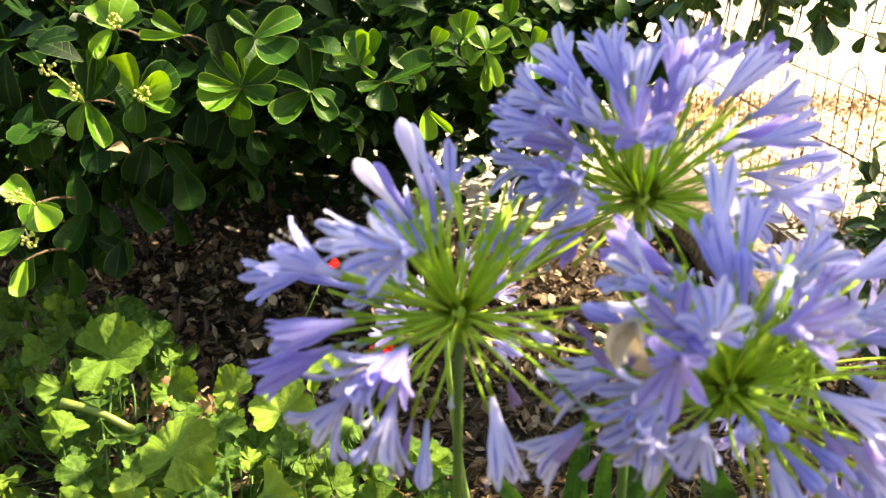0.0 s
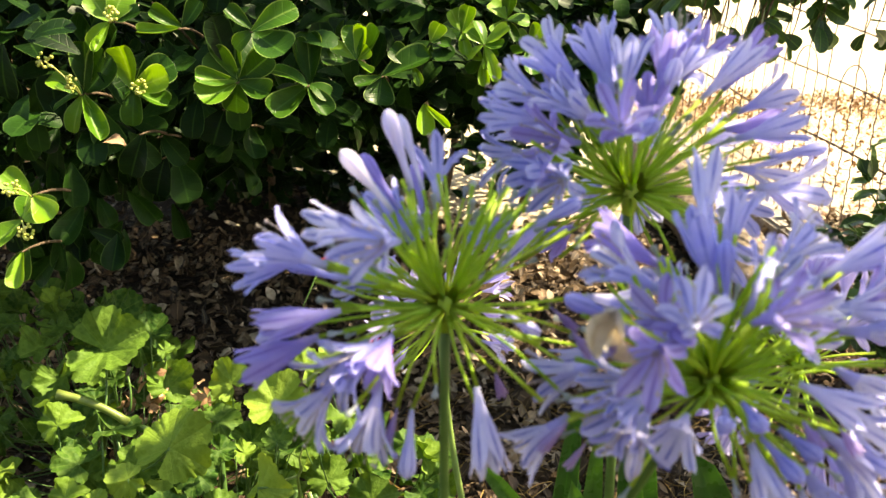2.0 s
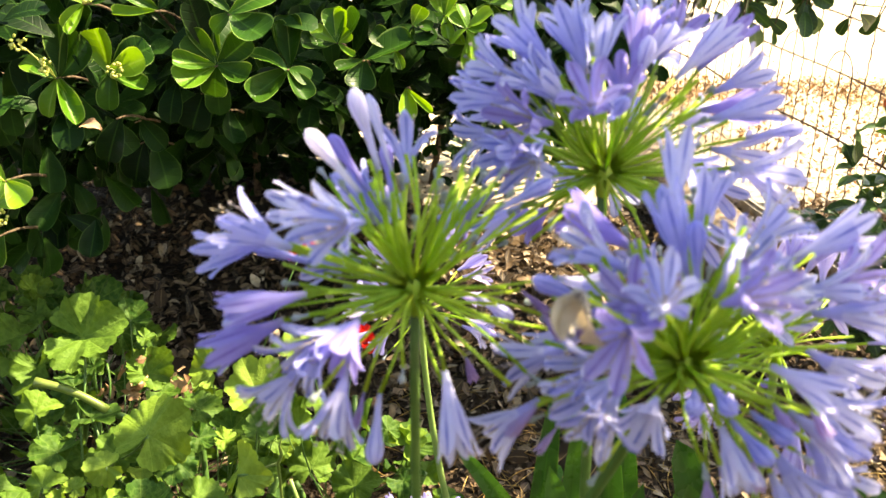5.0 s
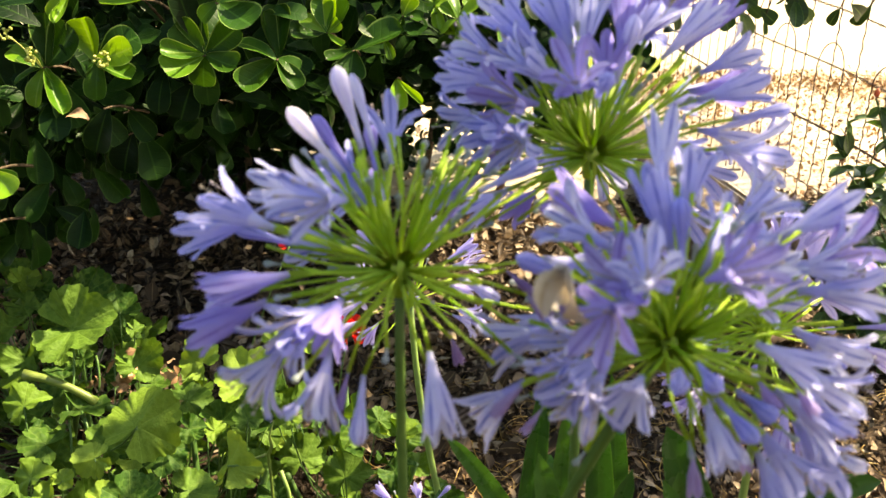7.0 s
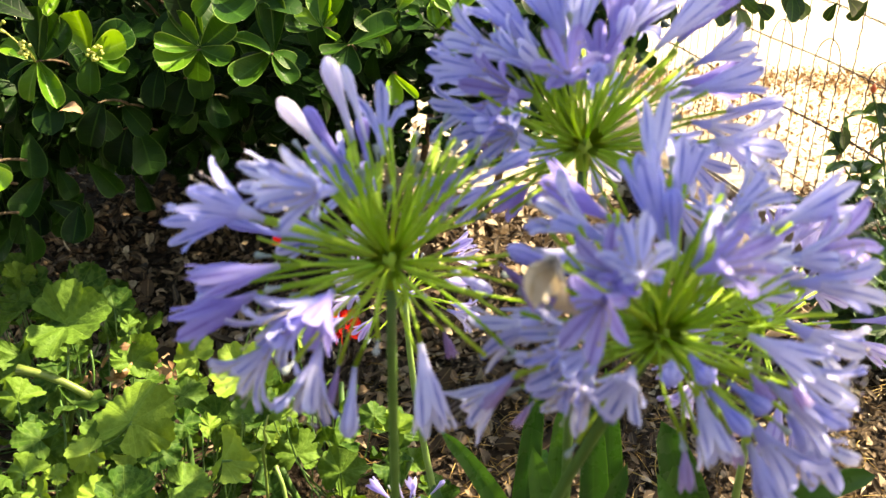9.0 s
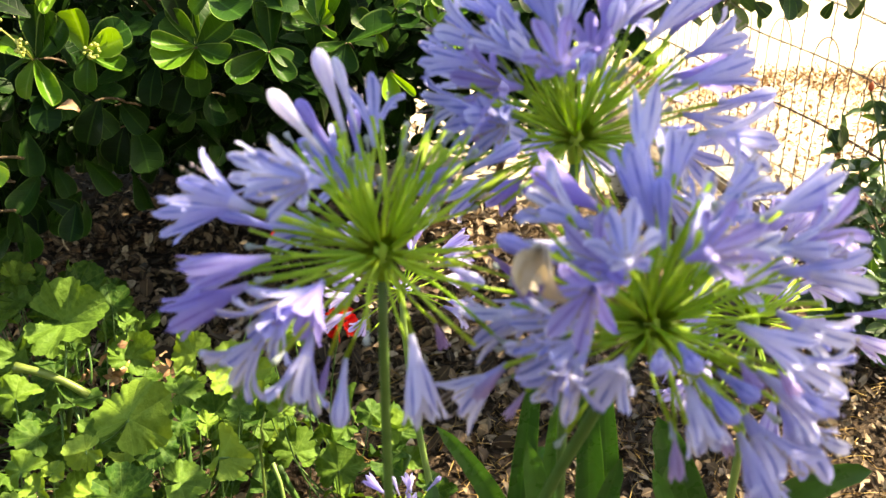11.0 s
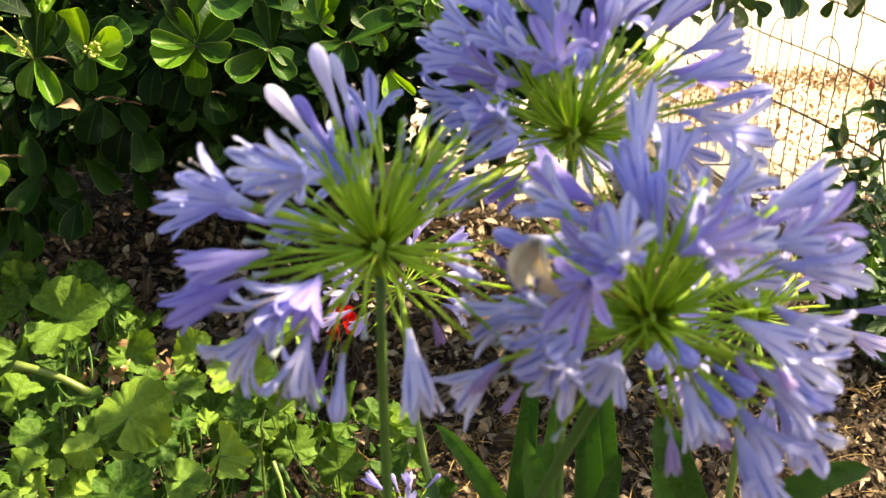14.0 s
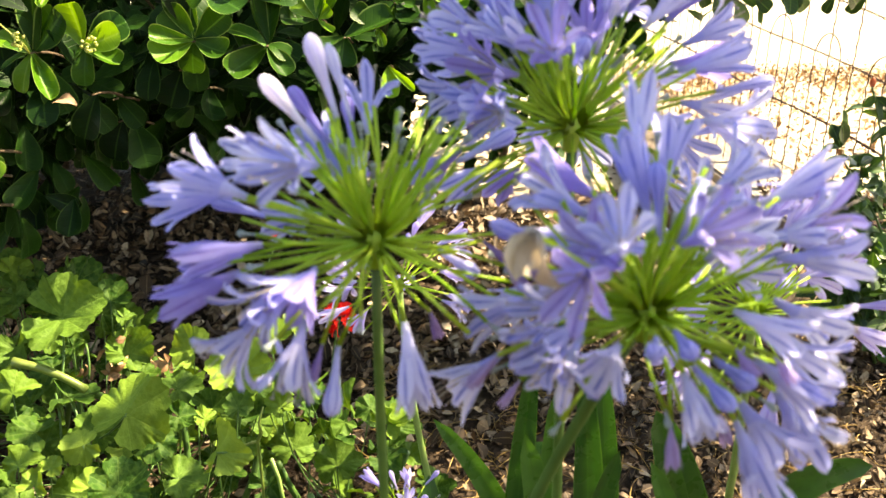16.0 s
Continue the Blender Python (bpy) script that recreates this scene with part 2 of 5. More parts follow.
LOG = bark_material("log bark", (0.06, 0.045, 0.035), (0.24, 0.19, 0.14), 38.0)
SLAB = bark_material("rough concrete", (0.20, 0.175, 0.145), (0.36, 0.325, 0.28), 30.0)
RUST = rust_material()

# ---------------------------------------------------------------- mesh tools
# A template is (vertices, faces, uv per vertex); joined() puts many placed templates into one mesh.


def mesh_of(name, template, smooth=True):
    return joined(name, [(template, None)], smooth)


def joined(name, placed, smooth=True):
    vs, fs, uvs, base = [], [], [], 0
    for (v, f, uv), m in placed:
        if m is not None:
            a = np.array(m)
            v = v @ a[:3, :3].T + a[:3, 3]
        vs.append(v)
        fs.extend([tuple(i + base for i in face) for face in f])
        uvs.append(uv)
        base += len(v)
    me = bpy.data.meshes.new(name)
    me.from_pydata(np.concatenate(vs).tolist(), [], fs)
    layer = me.uv_layers.new(name="UVMap")
    loops = np.empty(len(me.loops), dtype=np.int32)
    me.loops.foreach_get("vertex_index", loops)
    layer.data.foreach_set("uv", np.concatenate(uvs)[loops].astype(np.float32).ravel())
    me.polygons.foreach_set("use_smooth", [smooth] * len(me.polygons))
    me.update()
    return me


def grid_faces(rows, cols, wrap=False):
    out = []
    for i in range(rows - 1):
        for j in range(cols if wrap else cols - 1):
            k = (j + 1) % cols
            out.append((i * cols + j, i * cols + k, (i + 1) * cols + k, (i + 1) * cols + j))
    return out


def blade(length, width, shape, bend=0.0, fold=0.0, wave=0.0, rows=8, cols=5, twist=0.0, phase=0.0, cup=0.0):
    """A leaf along +y with its upper side to +z. shape(s) gives the half width as a share of width."""
    v, uv = [], []
    for i in range(rows):
        s = math.sin(math.pi / 2 * i / (rows - 1))
        w = width * max(shape(s), 0.0)
        ang = bend * s
        y = length * (math.sin(ang) / bend if bend else s)
        z = length * ((math.cos(ang) - 1) / bend if bend else 0)
        for j in range(cols):
            u = 2 * j / (cols - 1) - 1
            dz = fold * abs(u) * w + cup * u * u * w + wave * width * math.sin(phase + s * 9) * u * u
            x = u * w
            t = twist * s
            v.append((x * math.cos(t) - dz * math.sin(t), y, z + dz * math.cos(t) + x * math.sin(t)))
            uv.append((j / (cols - 1), s))
    return np.array(v), grid_faces(rows, cols), np.array(uv)


def tube(points, radii, sides=7, cap=True):
    pts = [Vector(p) for p in points]
    v, uv = [], []
    side = Vector((1, 0, 0))
    n = len(pts)
    for i, p in enumerate(pts):
        d = (pts[min(i + 1, n - 1)] - pts[max(i - 1, 0)]).normalized()
        side = (side - d * side.dot(d))
        side = side.normalized() if side.length > 1e-6 else d.orthogonal().normalized()
        up = d.cross(side)
        r = radii[i] if isinstance(radii, (list, tuple)) else radii
        for k in range(sides):
            a = 2 * math.pi * k / sides
            v.append(tuple(p + (side * math.cos(a) + up * math.sin(a)) * r))
            uv.append((k / sides, i / (n - 1)))
    f = grid_faces(n, sides, True)
    if cap:
        f.append(tuple(reversed(range(sides))))
        f.append(tuple(range((n - 1) * sides, n * sides)))
    return np.array(v), f, np.array(uv)


def arc(a, b, sag, steps=8):
    """Points from a to b that lean out by the vector sag halfway."""
    a, b, sag = Vector(a), Vector(b), Vector(sag)
    return [a.lerp(b, i / steps) + sag * (4 * (i / steps) * (1 - i / steps)) for i in range(steps + 1)]


def merge(*templates):
    v, f, uv, base = [], [], [], 0
    for a, b, c in templates:
        v.append(a)
        f.extend([tuple(i + base for i in face) for face in b])
        uv.append(c)
        base += len(a)
    return np.concatenate(v), f, np.concatenate(uv)


def moved(template, m):
    v, f, uv = template
    a = np.array(m)
    return v @ a[:3, :3].T + a[:3, 3], f, uv


WORLD = {}


def thing(name, place, label, category, group="", kind=""):
    ob = new(name)
    ob.empty_display_size = 0.05
    ob.matrix_basis = Matrix.Translation(place)
    WORLD[ob.name] = Matrix.Translation(place)
    return tagged(ob, label, category, group, kind)


def part(name, me, material, parent, m=None, label="", kind=""):
    """One mesh as a part of a thing or of a part, placed by the world matrix m."""
    if material is not None and not me.materials:
        me.materials.append(material)
    ob = new(name, me)
    m = Matrix.Identity(4) if m is None else m
    ob.parent = parent
    ob.matrix_basis = WORLD[parent.name].inverted() @ m
    WORLD[ob.name] = m
    return tagged(ob, label, kind=kind)


def solid(name, me, material, label, category, kind="", group=""):
    me.materials.append(material)
    return tagged(new(name, me), label, category, group, kind)


def aim(place, way, spin=0.0, size=1.0, up=(0, 0, 1)):
    """A pose at place whose +y runs along way and whose +z leans to up, turned about its length by spin (radians)."""
    y = Vector(way).normalized()
    z = Vector(up) - y * y.dot(Vector(up))
    z = z.normalized() if z.length > 1e-5 else y.orthogonal().normalized()
    x = y.cross(z)
    m = Matrix((x, y, z)).transposed().to_4x4()
    return Matrix.Translation(place) @ m @ Matrix.Rotation(spin, 4, "Y") @ Matrix.Diagonal((size, size, size, 1))


def stand(place, way, spin=0.0, scale=(1, 1, 1)):
    """A pose at place whose +z runs along way."""
    q = Vector(way).to_track_quat("Z", "Y").to_matrix().to_4x4()
    return Matrix.Translation(place) @ q @ Matrix.Rotation(spin, 4, "Z") @ Matrix.Diagonal((*scale, 1))


def any_way(rng):
    while True:
        p = Vector((rng.uniform(-1, 1), rng.uniform(-1, 1), rng.uniform(-1, 1)))
        if 0.05 < p.length < 1:
            return p.normalized()


def ground_height(x, y):
    near = max(0.0, 1 - math.hypot(x, y - 1.5) / 6)
    return 0.016 * near * (noise.noise(Vector((x * 2.3, y * 2.3, 0))) + 0.5 * noise.noise(Vector((x * 7, y * 7, 3)))) - 0.004


# ---------------------------------------------------------------- ground
def spread(near, far, count):
    half = [near * (i / count) + (far - near) * (i / count) ** 7 for i in range(count + 1)]
    return [-q for q in reversed(half[1:])] + half


def build_ground():
    xs, ys = spread(2.6, 400, 60), [1.6 + q for q in spread(2.6, 400, 60)]
    v = np.array([(x, y, ground_height(x, y)) for y in ys for x in xs])
    t = (v, grid_faces(len(ys), len(xs)), v[:, :2] * 0.1)
    solid("ground", mesh_of("ground", t), SOIL, "dark brown garden soil under leaf litter", "ground", "structure")
    # the pale drive beyond the fence, a thin slab with an uneven near edge
    v, uv = [], []
    steps = 60
    for i in range(steps + 1):
        y = -6 + 60 * (i / steps) ** 1.6
        edge = 1.22 - 0.113 * (y - 2.1) + 0.03 * noise.noise(Vector((y * 3, 0, 5)))
        for j, x in enumerate((edge, edge + 0.02, edge + 0.5, edge + 2.0, edge + 8, edge + 60)):
            v.append((x, y, -0.01 if j == 0 else 0.022 + 0.006 * noise.noise(Vector((x, y, 2)))))
            uv.append((x * 0.1, y * 0.1))
    t = (np.array(v), grid_faces(steps + 1, 6), np.array(uv))
    solid("driveway", mesh_of("driveway", t), PAVING, "sun-bleached pale gravel drive scattered with dry leaves", "driveway", "structure")


def build_yard():
    """The same pale gravel goes on behind the hedge, a little lower than the drive."""
    v, uv = [], []
    for i in range(61):
        x = -9 + 12 * i / 60
        edge = 2.66 + 0.10 * noise.noise(Vector((x * 3, 0, 9))) + 1.2 * max(0.0, -0.20 - x)
        for j, y in enumerate((edge, edge + 0.03, edge + 0.5, edge + 1.5, edge + 5, 40)):
            v.append((x, y, -0.02 if j == 0 else 0.010 + 0.003 * noise.noise(Vector((x, y, 2)))))
            uv.append((x * 0.1, y * 0.1))
    t = (np.array(v), [tuple(reversed(f)) for f in grid_faces(61, 6)], np.array(uv))
    solid("yard", mesh_of("yard", t), PAVING, "sunlit pale gravel yard behind the hedge", "yard", "structure")


def build_wall():
    """A plain plastered wall, added unseen behind the eye to close the place and block low sky light."""
    bm = bmesh.new()
    bmesh.ops.create_cube(bm, size=1.0)
    bmesh.ops.scale(bm, vec=(9.0, 0.2, 1.8), verts=bm.verts)
    bmesh.ops.bevel(bm, geom=bm.edges[:], offset=0.015, segments=2, affect="EDGES")
    me = bpy.data.meshes.new("sky_block_wall")
    bm.to_mesh(me)
    bm.free()
    ob = solid("sky_block_wall", me, SLAB, "plain rough grey plastered wall, unseen, added to block sky light", "wall", "structure")
    ob.location = (-1.0, -1.7, 0.87)


build_ground()
build_yard()
build_wall()


def dry_leaf(rng):
    ln, wd = rng.uniform(0.8, 1.2), rng.uniform(0.20, 0.36)
    return blade(ln, wd, lambda s: (math.sin(math.pi * min(1, s * 0.97 + 0.02)) ** 0.7), rng.uniform(-1.2, 1.6), rng.uniform(-0.2, 0.7), rng.uniform(0, 0.3), 5, 3, rng.uniform(-1.0, 1.0), rng.uniform(0, 6))


def build_litter():
    rng = random.Random(11)
    kinds = [dry_leaf(rng) for _ in range(14)]
    placed = []
    for _ in range(19000):
        y = 0.35 + 3.9 * rng.random() ** 1.15
        x = rng.uniform(-0.62 * y - 0.45, min(0.60 * y + 0.25, 1.02))
        if y < 1.05 and x < 0.45 and rng.random() < 0.35:
            continue
        size = rng.choice((0.016, 0.020, 0.024, 0.030, 0.036, 0.042)) * rng.uniform(0.85, 1.2) * (0.62 if y < 1.45 else 1.0)
        tilt = Matrix.Rotation(rng.gauss(0, 0.45), 4, "X") @ Matrix.Rotation(rng.gauss(0, 0.45), 4, "Y")
        m = Matrix.Translation((x, y, ground_height(x, y) + rng.uniform(0.001, 0.016))) @ Matrix.Rotation(rng.uniform(0, 6.28), 4, "Z") @ tilt @ Matrix.Scale(size, 4)
        placed.append((rng.choice(kinds), m))
    for _ in range(6500):
        y = rng.uniform(0.55, 1.75)
        x = rng.uniform(-0.62 * y - 0.25, min(0.60 * y + 0.25, 0.95))
        if y < 1.05 and x < 0.45 and rng.random() < 0.75:
            continue
        tilt = Matrix.Rotation(rng.gauss(0, 0.5), 4, "X") @ Matrix.Rotation(rng.gauss(0, 0.5), 4, "Y")
        m = Matrix.Translation((x, y, ground_height(x, y) + rng.uniform(0.0, 0.012))) @ Matrix.Rotation(rng.uniform(0, 6.28), 4, "Z") @ tilt @ Matrix.Scale(rng.uniform(0.010, 0.022), 4)
        placed.append((rng.choice(kinds), m))
    for _ in range(1700):
        x, y = rng.uniform(0.22, 0.95), rng.uniform(0.70, 1.75)
        tilt = Matrix.Rotation(rng.gauss(0, 0.7), 4, "X") @ Matrix.Rotation(rng.gauss(0, 0.7), 4, "Y")
        m = Matrix.Translation((x, y, ground_height(x, y) + rng.uniform(0.006, 0.030))) @ Matrix.Rotation(rng.uniform(0, 6.28), 4, "Z") @ tilt @ Matrix.Scale(rng.uniform(0.014, 0.032), 4)
        placed.append((rng.choice(kinds), m))
    for _ in range(3000):
        y = rng.uniform(1.25, 2.5)
        x = rng.uniform(-0.62 * y - 0.3, 0.35)
        tilt = Matrix.Rotation(rng.gauss(0, 0.6), 4, "X") @ Matrix.Rotation(rng.gauss(0, 0.6), 4, "Y")
        m = Matrix.Translation((x, y, ground_height(x, y) + rng.uniform(0.008, 0.028))) @ Matrix.Rotation(rng.uniform(0, 6.28), 4, "Z") @ tilt @ Matrix.Scale(rng.uniform(0.024, 0.044), 4)
        placed.append((rng.choice(kinds), m))
    # a drift of leaves over the edge of the drive
    for _ in range(2600):
        x = 1.02 + abs(rng.gauss(0, 0.42))
        y = 2.62 - 0.45 * max(0.0, x - 1.15) - abs(rng.gauss(0, 0.38)) + rng.gauss(0, 0.06)
        tilt = Matrix.Rotation(rng.gauss(0, 0.5), 4, "X") @ Matrix.Rotation(rng.gauss(0, 0.5), 4, "Y")
        m = Matrix.Translation((x, y, 0.034 + rng.uniform(0.0, 0.012))) @ Matrix.Rotation(rng.uniform(0, 6.28), 4, "Z") @ tilt @ Matrix.Scale(rng.uniform(0.022, 0.044), 4)
        placed.append((rng.choice(kinds), m))
    solid("leaf_litter", joined("leaf_litter", placed), LITTER, "layer of small curled brown dead leaves on the soil", "leaf litter", "stuff")
    # twigs among them
    placed = []
    for _ in range(420):
        y = 0.4 + 3.2 * rng.random()
        x = rng.uniform(-0.62 * y - 0.3, min(0.6 * y + 0.2, 0.75))
        a, ln = rng.uniform(0, 6.28), rng.uniform(0.03, 0.14)
        p = Vector((x, y, ground_height(x, y) + 0.010))
        q = p + Vector((math.cos(a), math.sin(a), rng.uniform(-0.02, 0.12))) * ln
        placed.append((tube(arc(p, q, any_way(rng) * ln * 0.08, 3), rng.uniform(0.0006, 0.0018), 4), None))
    solid("twigs", joined("twigs", placed), TWIG, "thin dry twigs and straw lying in the leaf litter", "twigs", "stuff")
    stalks = []
    for _ in range(800):
        x, y = rng.uniform(-0.15, 0.85), rng.uniform(0.60, 1.55)
        a, ln = rng.uniform(0, 6.28), rng.uniform(0.025, 0.09)
        p = Vector((x, y, ground_height(x, y) + 0.014))
        q = p + Vector((math.cos(a), math.sin(a), rng.uniform(-0.05, 0.16))) * ln
        stalks.append((tube(arc(p, q, any_way(rng) * ln * 0.16, 4), rng.uniform(0.0004, 0.0009), 4), None))
    solid("straw_stalks", joined("straw_stalks", stalks), STRAW, "fine pale straw stalks strewn over the leaf litter", "straw", "stuff")
    # leaves blown over the drive, thick along one band of dry grass
    placed, blades = [], []
    for i in range(6200):
        if i < 1500:
            y = rng.uniform(1.2, 4.6)
            x = 1.25 - 0.113 * (y - 2.1) + abs(rng.gauss(0.0, 0.55))
        else:
            y = rng.gauss(4.62, 0.20) if i % 3 else rng.gauss(3.9, 0.5)
            x = rng.uniform(1.05, 3.6)
        size = rng.uniform(0.014, 0.036)
        m = Matrix.Translation((x, y, 0.03 + rng.uniform(0, 0.015))) @ Matrix.Rotation(rng.uniform(0, 6.28), 4, "Z") @ Matrix.Rotation(rng.gauss(0, 0.4), 4, "X") @ Matrix.Scale(size, 4)
        placed.append((rng.choice(kinds), m))
    solid("drive_leaves", joined("drive_leaves", placed), DRIVE_LEAF, "orange-brown dry leaves blown over the pale drive", "leaf litter", "stuff")
    straw = [blade(1.0, 0.035, lambda s: max(0.0, 1 - s) ** 0.6, bd, 0.3, 0, 4, 3) for bd in (0.5, 1.2, 2.0)]
    for i in range(7600):
        y = rng.gauss(4.50, 0.36)
        x = rng.uniform(0.95, 3.8)
        if noise.noise(Vector((x * 2.5, y * 2.5, 4))) < -0.15:
            continue
        blades.append((rng.choice(straw), aim((x, y, 0.02), (rng.gauss(0, 0.8), rng.gauss(0, 0.8), 0.7), 0, rng.uniform(0.03, 0.075))))
    solid("dry_grass", joined("dry_grass", blades), STRAW, "strip of short dry straw-coloured grass in the sun", "grass", "stuff")
    # a few larger dead leaves that lie singly
    me = [mesh_of("fallen_leaf", blade(1, 0.42, lambda s: math.sin(math.pi * (s * 0.96 + 0.02)) ** 0.6, b, 0.3, 0.2, 9, 5, tw, 1.0)) for b, tw in ((0.9, 0.3), (-0.8, 0.5), (1.5, -0.4))]
    for m_ in me:
        m_.materials.append(LITTER)
    for i, (x, y, s, a) in enumerate(((-0.50, 1.50, 0.11, 1.2), (-0.42, 1.62, 0.09, 2.6), (-0.30, 1.42, 0.07, 0.3), (-0.75, 1.75, 0.06, 4.0), (0.16, 1.25, 0.06, 5.0), (0.70, 1.62, 0.10, 0.9), (0.78, 1.75, 0.09, 2.2), (0.86, 1.90, 0.08, 3.9), (0.55, 1.30, 0.06, 5.4))):
        ob = tagged(new("fallen_leaf", me[i % 3]), "single curled brown dead leaf lying on the litter", "dead leaf", "fallen leaves")
        ob.matrix_basis = Matrix.Translation((x, y, ground_height(x, y) + 0.012 + 0.1 * s)) @ Matrix.Rotation(a, 4, "Z") @ Matrix.Rotation(0.25, 4, "X") @ Matrix.Scale(s, 4)


build_litter()


# ---------------------------------------------------------------- log edging and footing strip
def build_log():
    v, uv = [], []
    rows, sides = 46, 22
    for i in range(rows):
        s = i / (rows - 1)
        y = 1.72 + 1.75 * s
        cx = 0.735 + 0.035 * s + 0.012 * math.sin(s * 7)
        end = min(1.0, math.sin(math.pi * min(0.5, max(0.0, min(s, 1 - s) * 9 + 0.06))))
        for k in range(sides):
            a = 2 * math.pi * k / sides
            bump_ = 1 + 0.16 * noise.noise(Vector((math.cos(a) * 1.6, math.sin(a) * 1.6, s * 9))) + 0.08 * noise.noise(Vector((math.cos(a) * 5, math.sin(a) * 5, s * 30)))
            r = 0.108 * bump_ * end
            v.append((cx + r * math.cos(a) * 0.95, y, 0.052 + r * math.sin(a) * 0.82))
            uv.append((k / sides, s))
    t = (np.array(v), grid_faces(rows, sides, True) + [tuple(reversed(range(sides))), tuple(range((rows - 1) * sides, rows * sides))], np.array(uv))
    log = thing("log", (0.75, 2.5, 0), "rough dark weathered log edging the flower bed", "log")
    part("bark", mesh_of("log_bark", t), LOG, log)
    # stone blocks of the footing below the wire
    foot = thing("fence_footing", (1.0, 2.5, 0), "low grey rough concrete strip under the wire fence", "footing")
    rng = random.Random(4)
    y = 0.9
    while y < 4.6:
        ln = rng.uniform(0.34, 0.46)
        bm = bmesh.new()
        bmesh.ops.create_cube(bm, size=1.0)
        bmesh.ops.scale(bm, vec=(0.15, ln - 0.012, 0.075), verts=bm.verts)
        bmesh.ops.bevel(bm, geom=bm.edges[:], offset=0.010, segments=2, affect="EDGES")
        me = bpy.data.meshes.new("block")
        bm.to_mesh(me)
        bm.free()
        x = 1.117 - 0.113 * (y + ln / 2 - 2.1) - 0.02
        part("block", me, SLAB, foot, pose(x, y + ln / 2, 0.010 + rng.uniform(-0.006, 0.006), rng.uniform(-1, 1), rng.uniform(-2, 2), 6.4 + rng.uniform(-1, 1)))
        y += ln


build_log()


# ---------------------------------------------------------------- woven wire fence with loops
def build_fence():
    fence = thing("wire_fence", (1.117, 2.107, 0), "rusty woven wire garden fence with rounded loop tops", "fence")
    foot, along = Vector((1.117, 2.107, 0)), Vector((-0.1123, 0.9937, 0))
    step, first, last = 0.0662, -12, 40
    low, high = 0.555, 0.77

    def on(k, z):
        s = k * step - 0.019
        return foot + along * s + Vector((0, 0, z * (1 + 0.15 * (s - 0.31))))

    def leg(k, z0, z1, seed):
        pts = []
        n = int((z1 - z0) / 0.008)
        across = along.cross(Vector((0, 0, 1)))
        for i in range(n + 1):
            z = z0 + (z1 - z0) * i / n
            w = 0.0052 * math.sin(2 * math.pi * z / 0.042 + seed)
            pts.append(on(k, z) + along * w + across * (0.35 * w) + along * 0.006 * math.sin(z * 5 + k * 1.7))
        return pts

    def loop(k, z, top):
        mid, r = on(k + 1, z), step
        return [mid + along * (-r * math.cos(math.pi * i / 12)) + Vector((0, 0, (top - z) * math.sin(math.pi * i / 12))) for i in range(13)]

    k = first
    while k < last:
        # one short loop and one tall loop, which share the middle of each other
        part("short_loop", mesh_of("short_loop", tube(leg(k, 0, low - 0.075, k) + loop(k, low - 0.075, low)[1:-1] + list(reversed(leg(k + 2, 0, low - 0.075, k + 2))), 0.0019, 5)), RUST, fence)
        part("tall_loop", mesh_of("tall_loop", tube(leg(k + 1, 0, high - 0.075, k) + loop(k + 1, high - 0.075, high)[1:-1] + list(reversed(leg(k + 3, 0, high - 0.075, k + 1))), 0.0019, 5)), RUST, fence)
        k += 4
    for z, r in ((0.040, 0.0020), (0.138, 0.0020), (0.314, 0.0036), (0.490, 0.0026), (0.640, 0.0024)):
        for ph in (0, math.pi):
            pts = []
            n = int((last - first) * 14)
            for i in range(n + 1):
                q = first - 0.5 + (last - first + 3) * i / n
                pts.append(on(q, z + 0.0022 * math.sin(q * 2 * math.pi + ph) + 0.006 * math.sin(q * 0.4)) + Vector((0.0022 * math.cos(q * 2 * math.pi + ph), 0, 0)))
            part("line_wire", mesh_of("line_wire", tube(pts, r * 0.62, 5)), RUST, fence)


build_fence()


# ---------------------------------------------------------------- clipped evergreen hedge
def obovate(s):
    return (s ** 0.85) * max(0.0, 1 - s) ** 0.34 * 1.72 if s > 0.04 else 0.07


def spoon(s):
    return (s ** 0.85) * max(0.0, 1 - s) ** 0.30 * 1.62 if s > 0.04 else 0.08


HEDGE_LEAVES = [blade(1.0, 0.34 * w, spoon, b, 0.08, 0.06, 10, 7, tw, ph, c) for w, b, tw, ph, c in ((1.0, -0.35, 0.1, 1.3, 0.42), (1.08, 0.5, -0.15, 2.6, 0.25), (0.96, -0.60, 0.0, 0.4, 0.55), (1.0, -0.15, 0.2, 3.9, 0.62), (0.94, 0.60, -0.1, 5.1, 0.20))]
FILL_LEAVES = [blade(1.0, 0.34, obovate, b, f, 0.0, 6, 3, tw) for b, f, tw in ((0.5, 0.2, 0.1), (-0.3, 0.3, -0.2), (0.9, 0.25, 0.0))]


def hedge_front(x, z):
    y = 1.10 + 0.46 * min(1.0, max(0.0, (x + 0.36) / 0.62)) - 0.13 * min(1.0, max(0.0, (-x - 0.42) / 0.12))
    return y + 0.15 * min(1.0, max(0.0, (0.67 - z) / 0.06)) + max(0.0, 0.62 - z) * 0.8 + max(0.0, z - 0.80) * 0.95 + 0.05 * noise.noise(Vector((x * 4, z * 4, 8)))


def hedge_bottom(x):
    return 0.53 + 0.07 * min(1.0, max(0.0, (x + 0.3) / 0.5)) + 0.05 * noise.noise(Vector((x * 6, 0, 2)))


